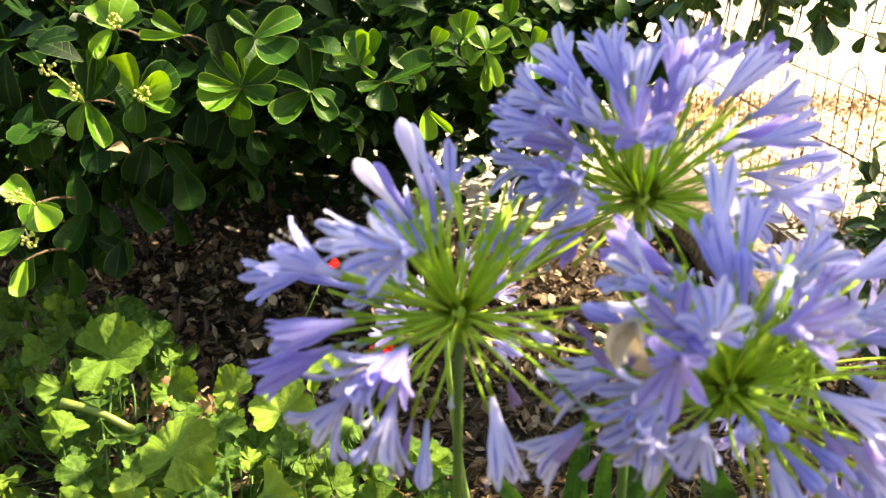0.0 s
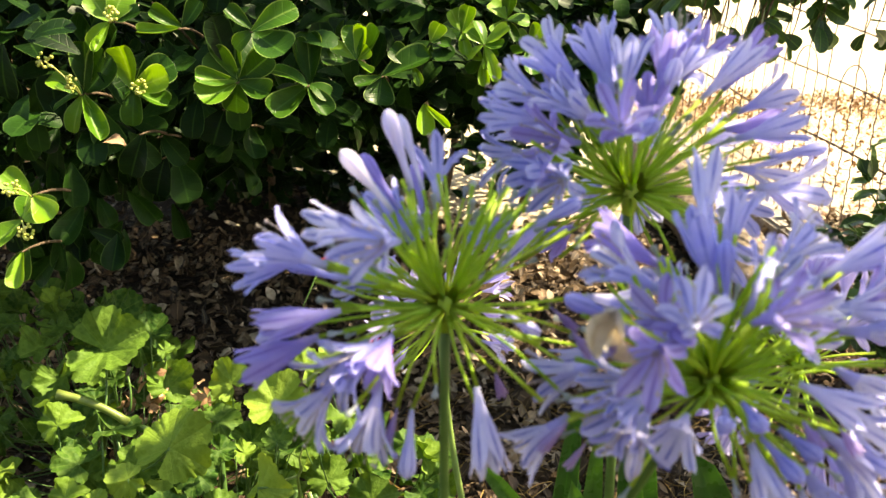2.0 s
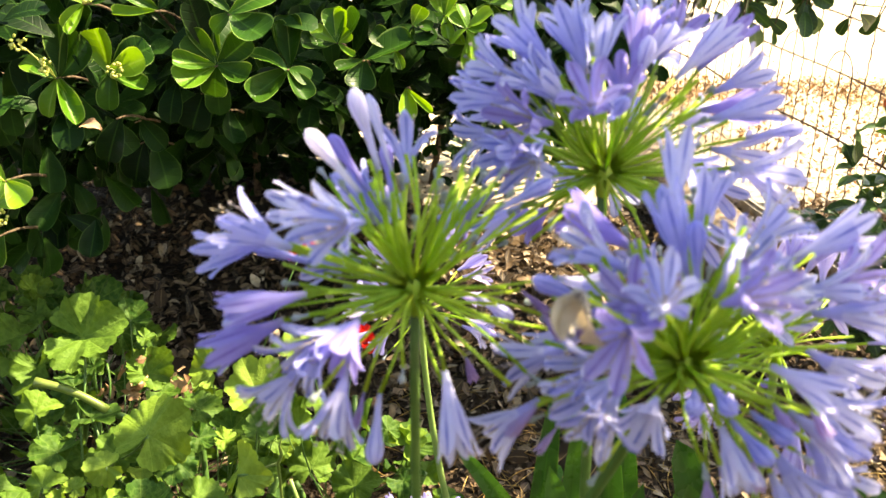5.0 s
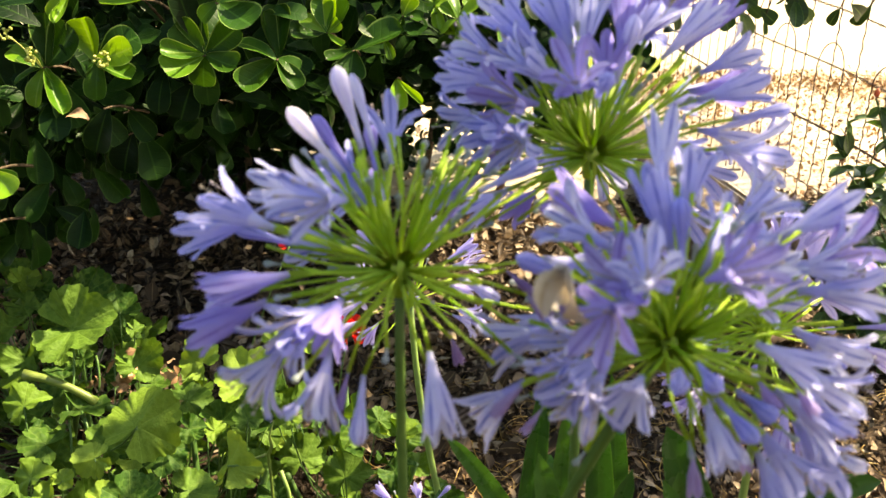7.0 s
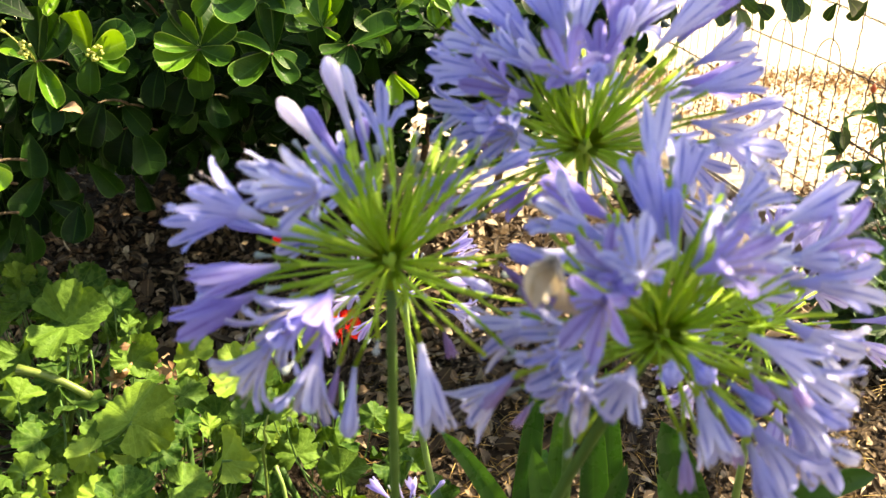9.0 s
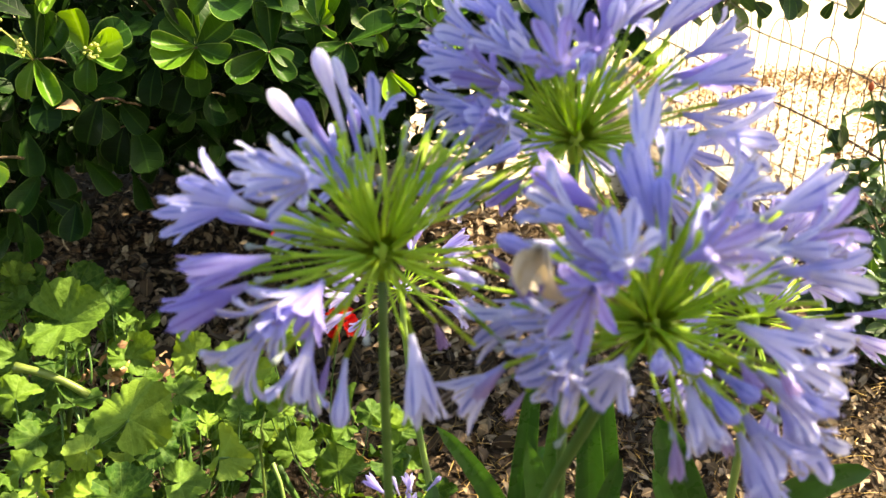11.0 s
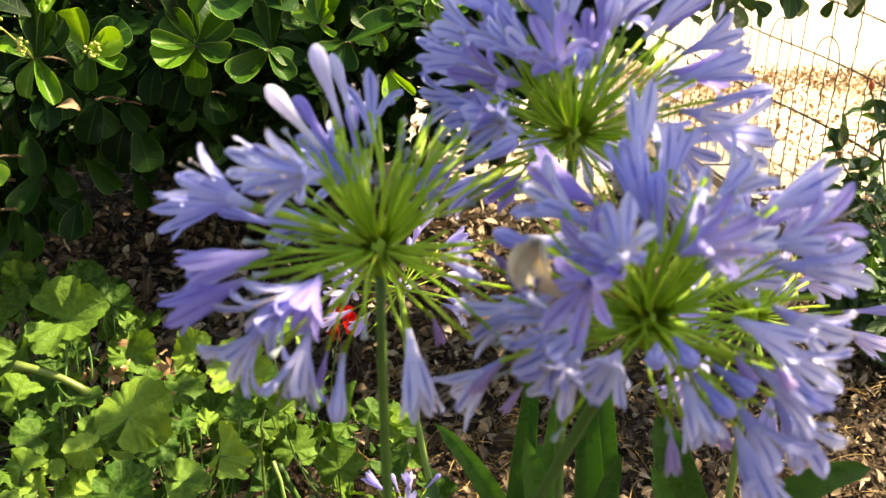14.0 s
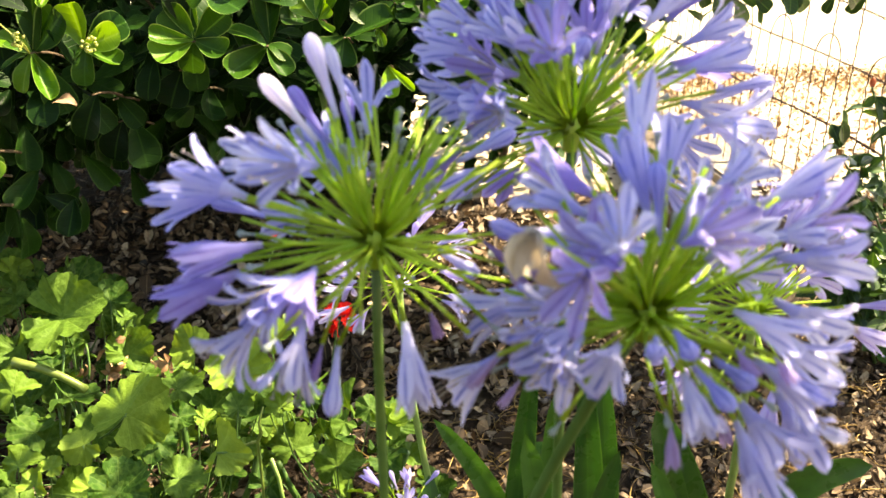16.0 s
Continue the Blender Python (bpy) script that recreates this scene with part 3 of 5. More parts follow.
def build_hedge():
    rng = random.Random(5)
    hedge = thing("hedge", (-0.5, 2.1, 0), "dense evergreen hedge with glossy rounded dark green leaves", "hedge")
    meshes = {}
    for tag, mat_ in (("shaded", HEDGE_SHADED), ("mid", HEDGE_LIT), ("young", HEDGE_YOUNG_LIT)):
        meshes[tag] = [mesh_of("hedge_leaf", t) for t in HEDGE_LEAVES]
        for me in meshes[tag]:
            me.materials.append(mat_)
    fill, young_fill, count, twigs = [], [], 0, []

    def rosette(p, axis, size, young, single, pairs):
        nonlocal count
        axis = axis.normalized()
        side = axis.orthogonal().normalized()
        root = p - axis * size * 1.6
        twigs.append((tube(arc(root, p, any_way(rng) * size * 0.1, 3), [0.0024, 0.0021, 0.0018, 0.0014], 5), None))
        a0 = rng.uniform(0, 6.28)
        for k in range(pairs):
            out = (0.50 + 0.40 * k / max(1, pairs - 1)) * 1.35
            for half in (0, math.pi):
                a = a0 + half + k * 1.57 + rng.gauss(0, 0.2)
                tan_ = Matrix.Rotation(a, 3, axis) @ side
                o = out + rng.gauss(0, 0.13)
                way = axis * math.cos(o) + tan_ * math.sin(o)
                ln = size * rng.uniform(0.78, 1.12) * (0.72 if k == 0 and pairs > 2 else 1.0)
                m = aim(p - axis * size * 0.22 * k, way, rng.gauss(0, 0.3), ln, axis)
                is_young = rng.random() < young
                if single and count < 300:
                    count += 1
                    part("leaf", rng.choice(meshes["young" if is_young else "shaded"]), None, hedge, m)
                else:
                    (young_fill if is_young else fill).append((rng.choice(HEDGE_LEAVES[:3]), m))

    def shoot(x, y, z, leaves):
        """A spray that stands out at the face: leaves that fan from one node, each with its turn (degrees), length and
        width (mm) and tone: 0 coloured as sunlit, 1 young and brightest lit, 2 coloured as shaded.
        """
        nonlocal count
        node = Vector((x, y, z))
        twigs.append((tube(arc(node, node + Vector((0.004, 0.09, -0.02)), (0, 0, 0.004), 4), [0.0012, 0.0015, 0.0017, 0.0019, 0.0021], 5), None))
        for turn, mm, wide, young in leaves:
            ln = mm / 1000
            dx, dz = ln * math.cos(radians(turn)), ln * math.sin(radians(turn))
            way = Vector((dx, 0.45 * dz + rng.uniform(-0.30, 0.05) * ln, dz))
            m = aim(node + Vector((0, rng.uniform(0, 0.008) + (0.0 if young == 1 else 0.012), 0)), way, rng.gauss(0, 0.18), 1.0, (rng.gauss(0.1, 0.2), -0.70, 0.68)) @ Matrix.Diagonal((wide / 1000 / 0.49, way.length, way.length, 1))
            count += 1
            part("leaf", rng.choice(meshes[("mid", "young", "shaded")[young]]), None, hedge, m)

    def cluster(x, y, z, node):
        c = Vector((x, y, z))
        beads = [(tube(arc(c, node, (0, 0, 0.004), 4), 0.0009, 5), None)]
        for _ in range(18):
            q = c + any_way(rng) * 0.0085
            w = (any_way(rng) + Vector((0, -0.3, 0.8))).normalized()
            beads.append((tube([q, q + w * 0.0012, q + w * 0.003, q + w * 0.0042], [0.0006, 0.0020, 0.0019, 0.0005], 6), None))
        part("inflorescence", joined("inflorescence", beads), CLUSTER, hedge, None, "tiny yellow-green flower buds")

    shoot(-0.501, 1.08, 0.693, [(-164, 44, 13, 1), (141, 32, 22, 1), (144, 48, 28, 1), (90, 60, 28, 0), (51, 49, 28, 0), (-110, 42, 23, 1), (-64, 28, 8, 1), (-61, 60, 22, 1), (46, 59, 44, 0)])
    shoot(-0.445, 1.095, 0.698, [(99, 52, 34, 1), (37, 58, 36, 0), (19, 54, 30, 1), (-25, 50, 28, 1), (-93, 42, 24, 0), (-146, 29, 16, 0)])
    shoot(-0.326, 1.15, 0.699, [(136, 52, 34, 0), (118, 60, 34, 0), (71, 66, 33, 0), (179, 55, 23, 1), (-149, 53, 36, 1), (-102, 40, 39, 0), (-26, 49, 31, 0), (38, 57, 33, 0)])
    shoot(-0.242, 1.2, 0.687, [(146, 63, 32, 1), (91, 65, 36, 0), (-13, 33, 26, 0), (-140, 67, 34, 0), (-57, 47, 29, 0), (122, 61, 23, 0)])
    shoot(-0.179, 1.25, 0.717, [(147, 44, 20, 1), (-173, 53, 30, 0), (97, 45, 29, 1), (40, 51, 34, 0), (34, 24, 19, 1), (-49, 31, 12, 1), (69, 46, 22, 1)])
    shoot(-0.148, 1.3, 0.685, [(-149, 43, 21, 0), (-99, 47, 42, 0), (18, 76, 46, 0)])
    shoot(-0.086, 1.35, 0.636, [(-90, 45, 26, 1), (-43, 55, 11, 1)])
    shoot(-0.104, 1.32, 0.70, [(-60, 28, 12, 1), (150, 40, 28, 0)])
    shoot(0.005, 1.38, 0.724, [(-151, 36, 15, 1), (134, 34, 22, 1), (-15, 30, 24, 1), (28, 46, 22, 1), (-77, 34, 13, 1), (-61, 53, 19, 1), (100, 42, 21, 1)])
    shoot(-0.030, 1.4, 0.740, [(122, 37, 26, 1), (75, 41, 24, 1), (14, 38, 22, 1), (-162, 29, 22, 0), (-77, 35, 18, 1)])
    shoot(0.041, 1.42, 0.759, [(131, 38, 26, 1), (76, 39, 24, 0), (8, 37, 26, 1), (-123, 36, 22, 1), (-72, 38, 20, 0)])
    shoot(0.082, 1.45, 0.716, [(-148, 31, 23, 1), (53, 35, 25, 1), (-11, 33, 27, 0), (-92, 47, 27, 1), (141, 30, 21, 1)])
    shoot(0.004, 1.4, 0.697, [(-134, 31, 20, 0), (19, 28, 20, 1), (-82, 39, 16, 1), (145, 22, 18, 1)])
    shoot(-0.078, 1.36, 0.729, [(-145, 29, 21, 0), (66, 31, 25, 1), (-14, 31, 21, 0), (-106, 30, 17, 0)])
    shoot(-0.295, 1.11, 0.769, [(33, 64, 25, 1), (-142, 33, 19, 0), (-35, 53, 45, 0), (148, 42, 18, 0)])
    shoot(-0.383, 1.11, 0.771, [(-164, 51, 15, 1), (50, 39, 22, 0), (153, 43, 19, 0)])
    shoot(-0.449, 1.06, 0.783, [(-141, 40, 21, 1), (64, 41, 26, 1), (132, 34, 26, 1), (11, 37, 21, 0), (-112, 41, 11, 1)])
    shoot(-0.540, 0.965, 0.568, [(39, 36, 35, 1), (-136, 39, 30, 1), (92, 28, 23, 1), (22, 22, 15, 1)])
    shoot(-0.524, 0.965, 0.598, [(-43, 41, 28, 1), (-27, 27, 22, 1), (150, 40, 26, 1)])
    shoot(-0.545, 0.965, 0.530, [(-88, 37, 19, 1), (-111, 39, 27, 0)])
    # leaves that hang below them, in the shade-darkened colour
    for x, y, z, turn, mm, wide in ((-0.441, 1.10, 0.640, -109, 58, 30), (-0.450, 1.19, 0.614, -41, 47, 29), (-0.357, 1.19, 0.655, -109, 46, 40), (-0.329, 1.20, 0.628, -82, 50, 29), (-0.457, 1.22, 0.576, -109, 57, 41), (-0.449, 1.24, 0.567, -60, 58, 39)):
        shoot(x, y, z, [(turn, mm, wide, 2)])
    cluster(-0.426, 1.075, 0.704, (-0.445, 1.095, 0.698))
    cluster(-0.502, 1.060, 0.711, (-0.501, 1.08, 0.693))
    cluster(-0.528, 1.055, 0.737, (-0.501, 1.08, 0.693))
    cluster(-0.440, 1.045, 0.792, (-0.449, 1.06, 0.783))
    cluster(-0.539, 0.955, 0.609, (-0.524, 0.965, 0.598))
    cluster(-0.530, 0.950, 0.559, (-0.540, 0.965, 0.568))
    # a dead leaf caught in the twigs
    dead = mesh_of("caught_leaf", blade(0.030, 0.011, spoon, 1.4, 0.4, 0.3, 8, 5, 0.8, 1.0))
    part("caught_leaf", dead, CRISP, hedge, aim((-0.443, 1.05, 0.637), (-0.6, 0.1, 0.7), 0.6, 1.0, (0.3, -0.8, 0.5)), "curled tan dead leaf")
    # the rest of the face
    n = 0
    while n < 170:
        x = rng.uniform(-1.05, 0.46)
        z = hedge_bottom(x) + 0.95 * rng.random() ** 1.2
        if z < 0.67 and rng.random() < 0.6:
            continue
        p = Vector((x, hedge_front(x, z) + rng.uniform(0.15, 0.34) + 0.16 * min(1.0, max(0.0, (0.70 - z) / 0.05)), z))
        axis = Vector((rng.gauss(0, 0.4), -0.8, rng.gauss(0.25, 0.4) + (0.3 if z > 0.66 else -0.35)))
        high = z > 0.66 + 0.04 * noise.noise(Vector((x * 5, z * 5, 1)))
        rosette(p, axis, rng.uniform(0.050, 0.066), 0.05 if high else 0.0, z < 0.92, rng.choice((2, 3, 3)))
        n += 1
    # single leaves that hang low, in the same shade-darkened colour
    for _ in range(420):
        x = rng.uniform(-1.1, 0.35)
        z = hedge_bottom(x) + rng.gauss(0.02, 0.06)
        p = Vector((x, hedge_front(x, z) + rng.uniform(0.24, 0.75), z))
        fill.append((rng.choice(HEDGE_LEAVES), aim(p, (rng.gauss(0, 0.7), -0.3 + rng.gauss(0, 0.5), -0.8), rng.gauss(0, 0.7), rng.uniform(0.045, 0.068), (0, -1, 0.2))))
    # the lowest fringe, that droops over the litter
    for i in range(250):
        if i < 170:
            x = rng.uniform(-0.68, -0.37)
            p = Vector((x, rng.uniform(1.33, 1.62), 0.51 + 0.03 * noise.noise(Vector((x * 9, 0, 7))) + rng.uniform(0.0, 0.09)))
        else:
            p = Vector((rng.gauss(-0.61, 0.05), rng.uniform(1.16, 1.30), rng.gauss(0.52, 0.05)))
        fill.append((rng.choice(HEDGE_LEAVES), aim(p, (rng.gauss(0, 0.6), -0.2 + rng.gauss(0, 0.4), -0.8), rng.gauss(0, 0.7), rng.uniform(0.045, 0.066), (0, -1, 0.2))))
    # the depth of the hedge, with small gaps near its foot through which the sunlit yard shows
    gaps = [(Vector((a, 1.3, b)), Vector((c, 2.1, d)).normalized()) for a, b, c, d in ((-0.297, 0.55, -0.446, -0.543), (-0.265, 0.578, -0.395, -0.498), (-0.205, 0.561, -0.293, -0.527), (-0.207, 0.545, -0.297, -0.552), (-0.160, 0.570, -0.219, -0.511), (-0.227, 0.583, -0.331, -0.488), (-0.248, 0.503, -0.366, -0.624), (-0.213, 0.578, -0.310, -0.498))]

    broad = [(Vector((a, 1.3, b)), Vector((c, 2.1, d)).normalized()) for a, b, c, d in ((-0.123, 0.518, -0.157, -0.598), (-0.106, 0.496, -0.128, -0.634), (-0.084, 0.478, -0.092, -0.664), (-0.084, 0.514, -0.092, -0.604), (-0.062, 0.465, -0.056, -0.686), (-0.058, 0.497, -0.049, -0.633), (-0.041, 0.524, -0.020, -0.588), (-0.032, 0.484, -0.005, -0.655))]

    def clear(p):
        return all(((p - a) - d * (p - a).dot(d)).length > 0.015 for a, d in gaps) and all(((p - a) - d * (p - a).dot(d)).length > 0.034 for a, d in broad)

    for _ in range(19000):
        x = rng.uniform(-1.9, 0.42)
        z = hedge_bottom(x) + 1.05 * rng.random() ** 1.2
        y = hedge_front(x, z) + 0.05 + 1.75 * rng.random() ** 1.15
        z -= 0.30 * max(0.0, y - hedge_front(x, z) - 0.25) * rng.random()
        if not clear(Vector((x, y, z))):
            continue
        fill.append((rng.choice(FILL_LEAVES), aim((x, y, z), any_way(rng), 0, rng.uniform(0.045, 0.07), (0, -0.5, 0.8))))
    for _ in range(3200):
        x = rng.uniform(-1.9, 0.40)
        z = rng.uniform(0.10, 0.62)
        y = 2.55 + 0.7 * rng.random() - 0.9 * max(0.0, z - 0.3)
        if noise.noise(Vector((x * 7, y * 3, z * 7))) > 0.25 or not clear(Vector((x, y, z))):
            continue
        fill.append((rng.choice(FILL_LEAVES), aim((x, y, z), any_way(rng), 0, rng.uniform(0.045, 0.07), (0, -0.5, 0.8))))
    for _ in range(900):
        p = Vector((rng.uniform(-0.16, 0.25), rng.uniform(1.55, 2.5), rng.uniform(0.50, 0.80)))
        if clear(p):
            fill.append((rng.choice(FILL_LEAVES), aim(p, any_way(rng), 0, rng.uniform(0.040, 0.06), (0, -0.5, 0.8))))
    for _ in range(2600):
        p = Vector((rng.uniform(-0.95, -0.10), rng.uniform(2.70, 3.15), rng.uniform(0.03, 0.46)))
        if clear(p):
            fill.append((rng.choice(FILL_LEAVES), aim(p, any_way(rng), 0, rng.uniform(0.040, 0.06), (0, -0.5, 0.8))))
    part("foliage", joined("hedge_foliage", fill), HEDGE_SHADED, hedge, None, "inner leaves, coloured dark for shade", "stuff")
    part("young_foliage", joined("hedge_young_foliage", young_fill), HEDGE_YOUNG_LIT, hedge, None, "bright young leaves", "stuff")
    part("fine_branching", joined("hedge_twigs", twigs), TWIG, hedge, None, "", "stuff")
    for i, x in enumerate((-1.25, -0.95, -0.62, -0.35, -0.05, 0.2)):
        y = 2.85 + 0.12 * math.sin(i * 2.3)
        top = Vector((x + 0.12 * math.sin(i * 1.7), y - 0.35, 1.1))
        part("stem", mesh_of("hedge_stem", tube(arc((x, y, -0.02), top, (0.03, 0.04, 0), 8), [0.013 - 0.0008 * k for k in range(9)], 9)), TWIG, hedge)
        for k in range(4):
            p = Vector((x, y, 0)).lerp(top, 0.35 + 0.15 * k)
            part("branch", mesh_of("hedge_branch", tube(arc(p, p + Vector((rng.uniform(-0.3, 0.3), rng.uniform(-0.75, 0.2), rng.uniform(0.12, 0.4))), (0, 0, 0.04), 6), [0.009 - 0.001 * j for j in range(7)], 6)), TWIG, hedge)


build_hedge()


# ---------------------------------------------------------------- small tree that overhangs the bed
def build_tree():
    rng = random.Random(23)
    tree = thing("small_tree", (1.02, 0.95, 0), "small dark-leaved tree with low hanging twigs over the fence", "tree")
    fork = Vector((0.98, 0.95, 0.95))
    part("trunk", mesh_of("tree_trunk", tube(arc((1.02, 0.95, -0.03), fork, (0.03, 0.02, 0), 8), [0.050 - 0.003 * i for i in range(9)], 11)), TWIG, tree)
    # The higher ends are out of view and carry added shade clumps.
    ends = [((0.60, 1.66, 0.86), 0.20), ((0.86, 1.66, 0.90), 0.18), ((0.42, 1.62, 0.80), 0.05), ((1.10, 1.72, 0.92), 0.15), ((0.75, 0.45, 1.40), 0.05), ((0.95, 0.10, 1.50), 0.10), ((0.60, 0.75, 1.45), 0.10), ((1.25, 0.55, 1.60), 0.1), ((1.0, 1.1, 1.6), 0.0), ((0.46, 1.20, 1.34), 0.12), ((1.14, 1.70, 1.42), 0.10), ((1.20, 2.20, 1.52), 0.14), ((0.55, 1.68, 1.84), 0.10)]
    for end, lift in ends:
        pts = arc(fork, end, (0, 0, lift), 9)
        part("limb", mesh_of("tree_limb", tube(pts, [0.022 - 0.0021 * i for i in range(10)], 7)), TWIG, tree)
    leaf_meshes = [mesh_of("tree_leaf", blade(1.0, 0.27 * w, obovate, b, 0.25, 0.05, 8, 5, tw)) for w, b, tw in ((1.0, 0.5, 0.1), (1.1, 0.9, -0.1), (0.9, -0.2, 0.2))]
    for me in leaf_meshes:
        me.materials.append(SHRUB)
    fill = [blade(1.0, 0.27, obovate, b, 0.25, 0.0, 6, 3) for b in (0.4, 0.9, -0.2)]
    # hanging fringe
    twigs, n = [], 0
    while n < 58:
        x = rng.uniform(0.33, 1.12)
        hang = 0.716 + 0.03 * math.sin(x * 23) + 0.05 * max(0.0, (x - 0.62) / 0.3)
        p = Vector((x, rng.uniform(1.55, 1.78), hang + 0.20 * rng.random() ** 1.5))
        root = p + Vector((rng.gauss(0.03, 0.03), rng.gauss(0, 0.03), rng.uniform(0.08, 0.16)))
        twigs.append((tube(arc(root, p, any_way(rng) * 0.01, 4), [0.0028, 0.0025, 0.0021, 0.0018, 0.0012], 5), None))
        for k in range(6):
            way = Vector((rng.gauss(0, 0.7), rng.gauss(-0.2, 0.6), rng.gauss(-0.35, 0.5)))
            if n * 6 + k < 280:
                part("leaf", rng.choice(leaf_meshes), None, tree, aim(root.lerp(p, 0.3 + 0.14 * k), way, rng.gauss(0, 0.5), rng.uniform(0.042, 0.062), (0, -0.6, 0.6)))
        n += 1
    # the lowest leaves, that stand out against the bright drive: x, z, run in x and z, width (mm)
    for i, (x, z, dx, dz, wide) in enumerate([(362, 713, 15, -45, 39), (398, 714, 10, -44, 28), (414, 709, 0, -38, 20), (441, 687, 42, -17, 14), (436, 715, 16, -16, 22), (487, 717, 18, -43, 46), (525, 708, 25, -45, 35), (507, 720, 22, -28, 33), (561, 713, 27, -25, 35), (601, 721, 32, -19, 26), (628, 722, 32, -32, 24), (570, 699, 7, -32, 10), (709, 716, -17, -30, 21), (731, 722, 38, -25, 26), (335, 701, -12, -32, 33), (463, 723, 15, -29, 33)]):
        way = Vector((dx / 1000, rng.uniform(-0.01, 0.01), dz / 1000))
        p = Vector((x / 1000, 1.63 + rng.uniform(-0.01, 0.01), z / 1000 + 0.010))
        twigs.append((tube(arc(p, p + Vector((0.02, 0.03, 0.10)), (0.006, 0, 0), 4), [0.0009, 0.0012, 0.0016, 0.002, 0.0024], 5), None))
        part("leaf", leaf_meshes[i % 3], None, tree, aim(p, way, rng.gauss(0, 0.25), 1.0, (0, -0.9, 0.3)) @ Matrix.Diagonal((wide / 1000 / 0.44, way.length, way.length, 1)))
    part("fine_branching", joined("tree_twigs", twigs), TWIG, tree, None, "", "stuff")
    crown = []
    for _ in range(900):
        p = Vector((rng.uniform(0.36, 1.3), rng.uniform(1.52, 1.95), rng.uniform(0.80, 1.05)))
        crown.append((rng.choice(fill), aim(p, any_way(rng), 0, rng.uniform(0.04, 0.06), (0, 0, 1))))
    # Unseen clumps set on the sun's way to shade flower heads and beds.
    shade_clumps = [Vector((rng.gauss(0.70, 0.20), rng.uniform(0.05, 0.80), rng.uniform(1.12, 1.75))) for _ in range(44)]
    shade_clumps += [Vector((rng.gauss(1.02, 0.12), rng.uniform(1.02, 1.45), rng.uniform(0.98, 1.45))) for _ in range(16)]
    shade_clumps += [Vector((rng.gauss(1.05, 0.16), rng.uniform(0.80, 1.35), rng.uniform(1.10, 1.60))) for _ in range(16)]
    shade_clumps += [Vector((rng.gauss(0.45, 0.06), rng.uniform(1.12, 1.28), rng.uniform(1.22, 1.40))) for _ in range(2)]
    shade_clumps += [Vector((rng.gauss(1.14, 0.14), rng.uniform(1.45, 1.90), rng.uniform(1.15, 1.60))) for _ in range(16)]
    shade_clumps += [Vector((rng.gauss(1.18, 0.12), rng.uniform(1.95, 2.40), rng.uniform(1.25, 1.70))) for _ in range(14)]
    shade_clumps += [Vector((rng.gauss(0.52, 0.04), rng.uniform(1.64, 1.76), rng.uniform(1.80, 1.90))) for _ in range(6)]
    shade_clumps.append(Vector((0.625, 0.68, 1.636)))
    for c in shade_clumps:
        for _ in range(30):
            p = c + any_way(rng) * 0.15 * rng.random() ** 0.5
            crown.append((rng.choice(fill), aim(p, any_way(rng), 0, rng.uniform(0.045, 0.065), (0, 0, 1))))
    part("crown", joined("tree_crown", crown), SHRUB, tree, None, "dense dark green leaves, with unseen clumps added for shade", "stuff")


build_tree()


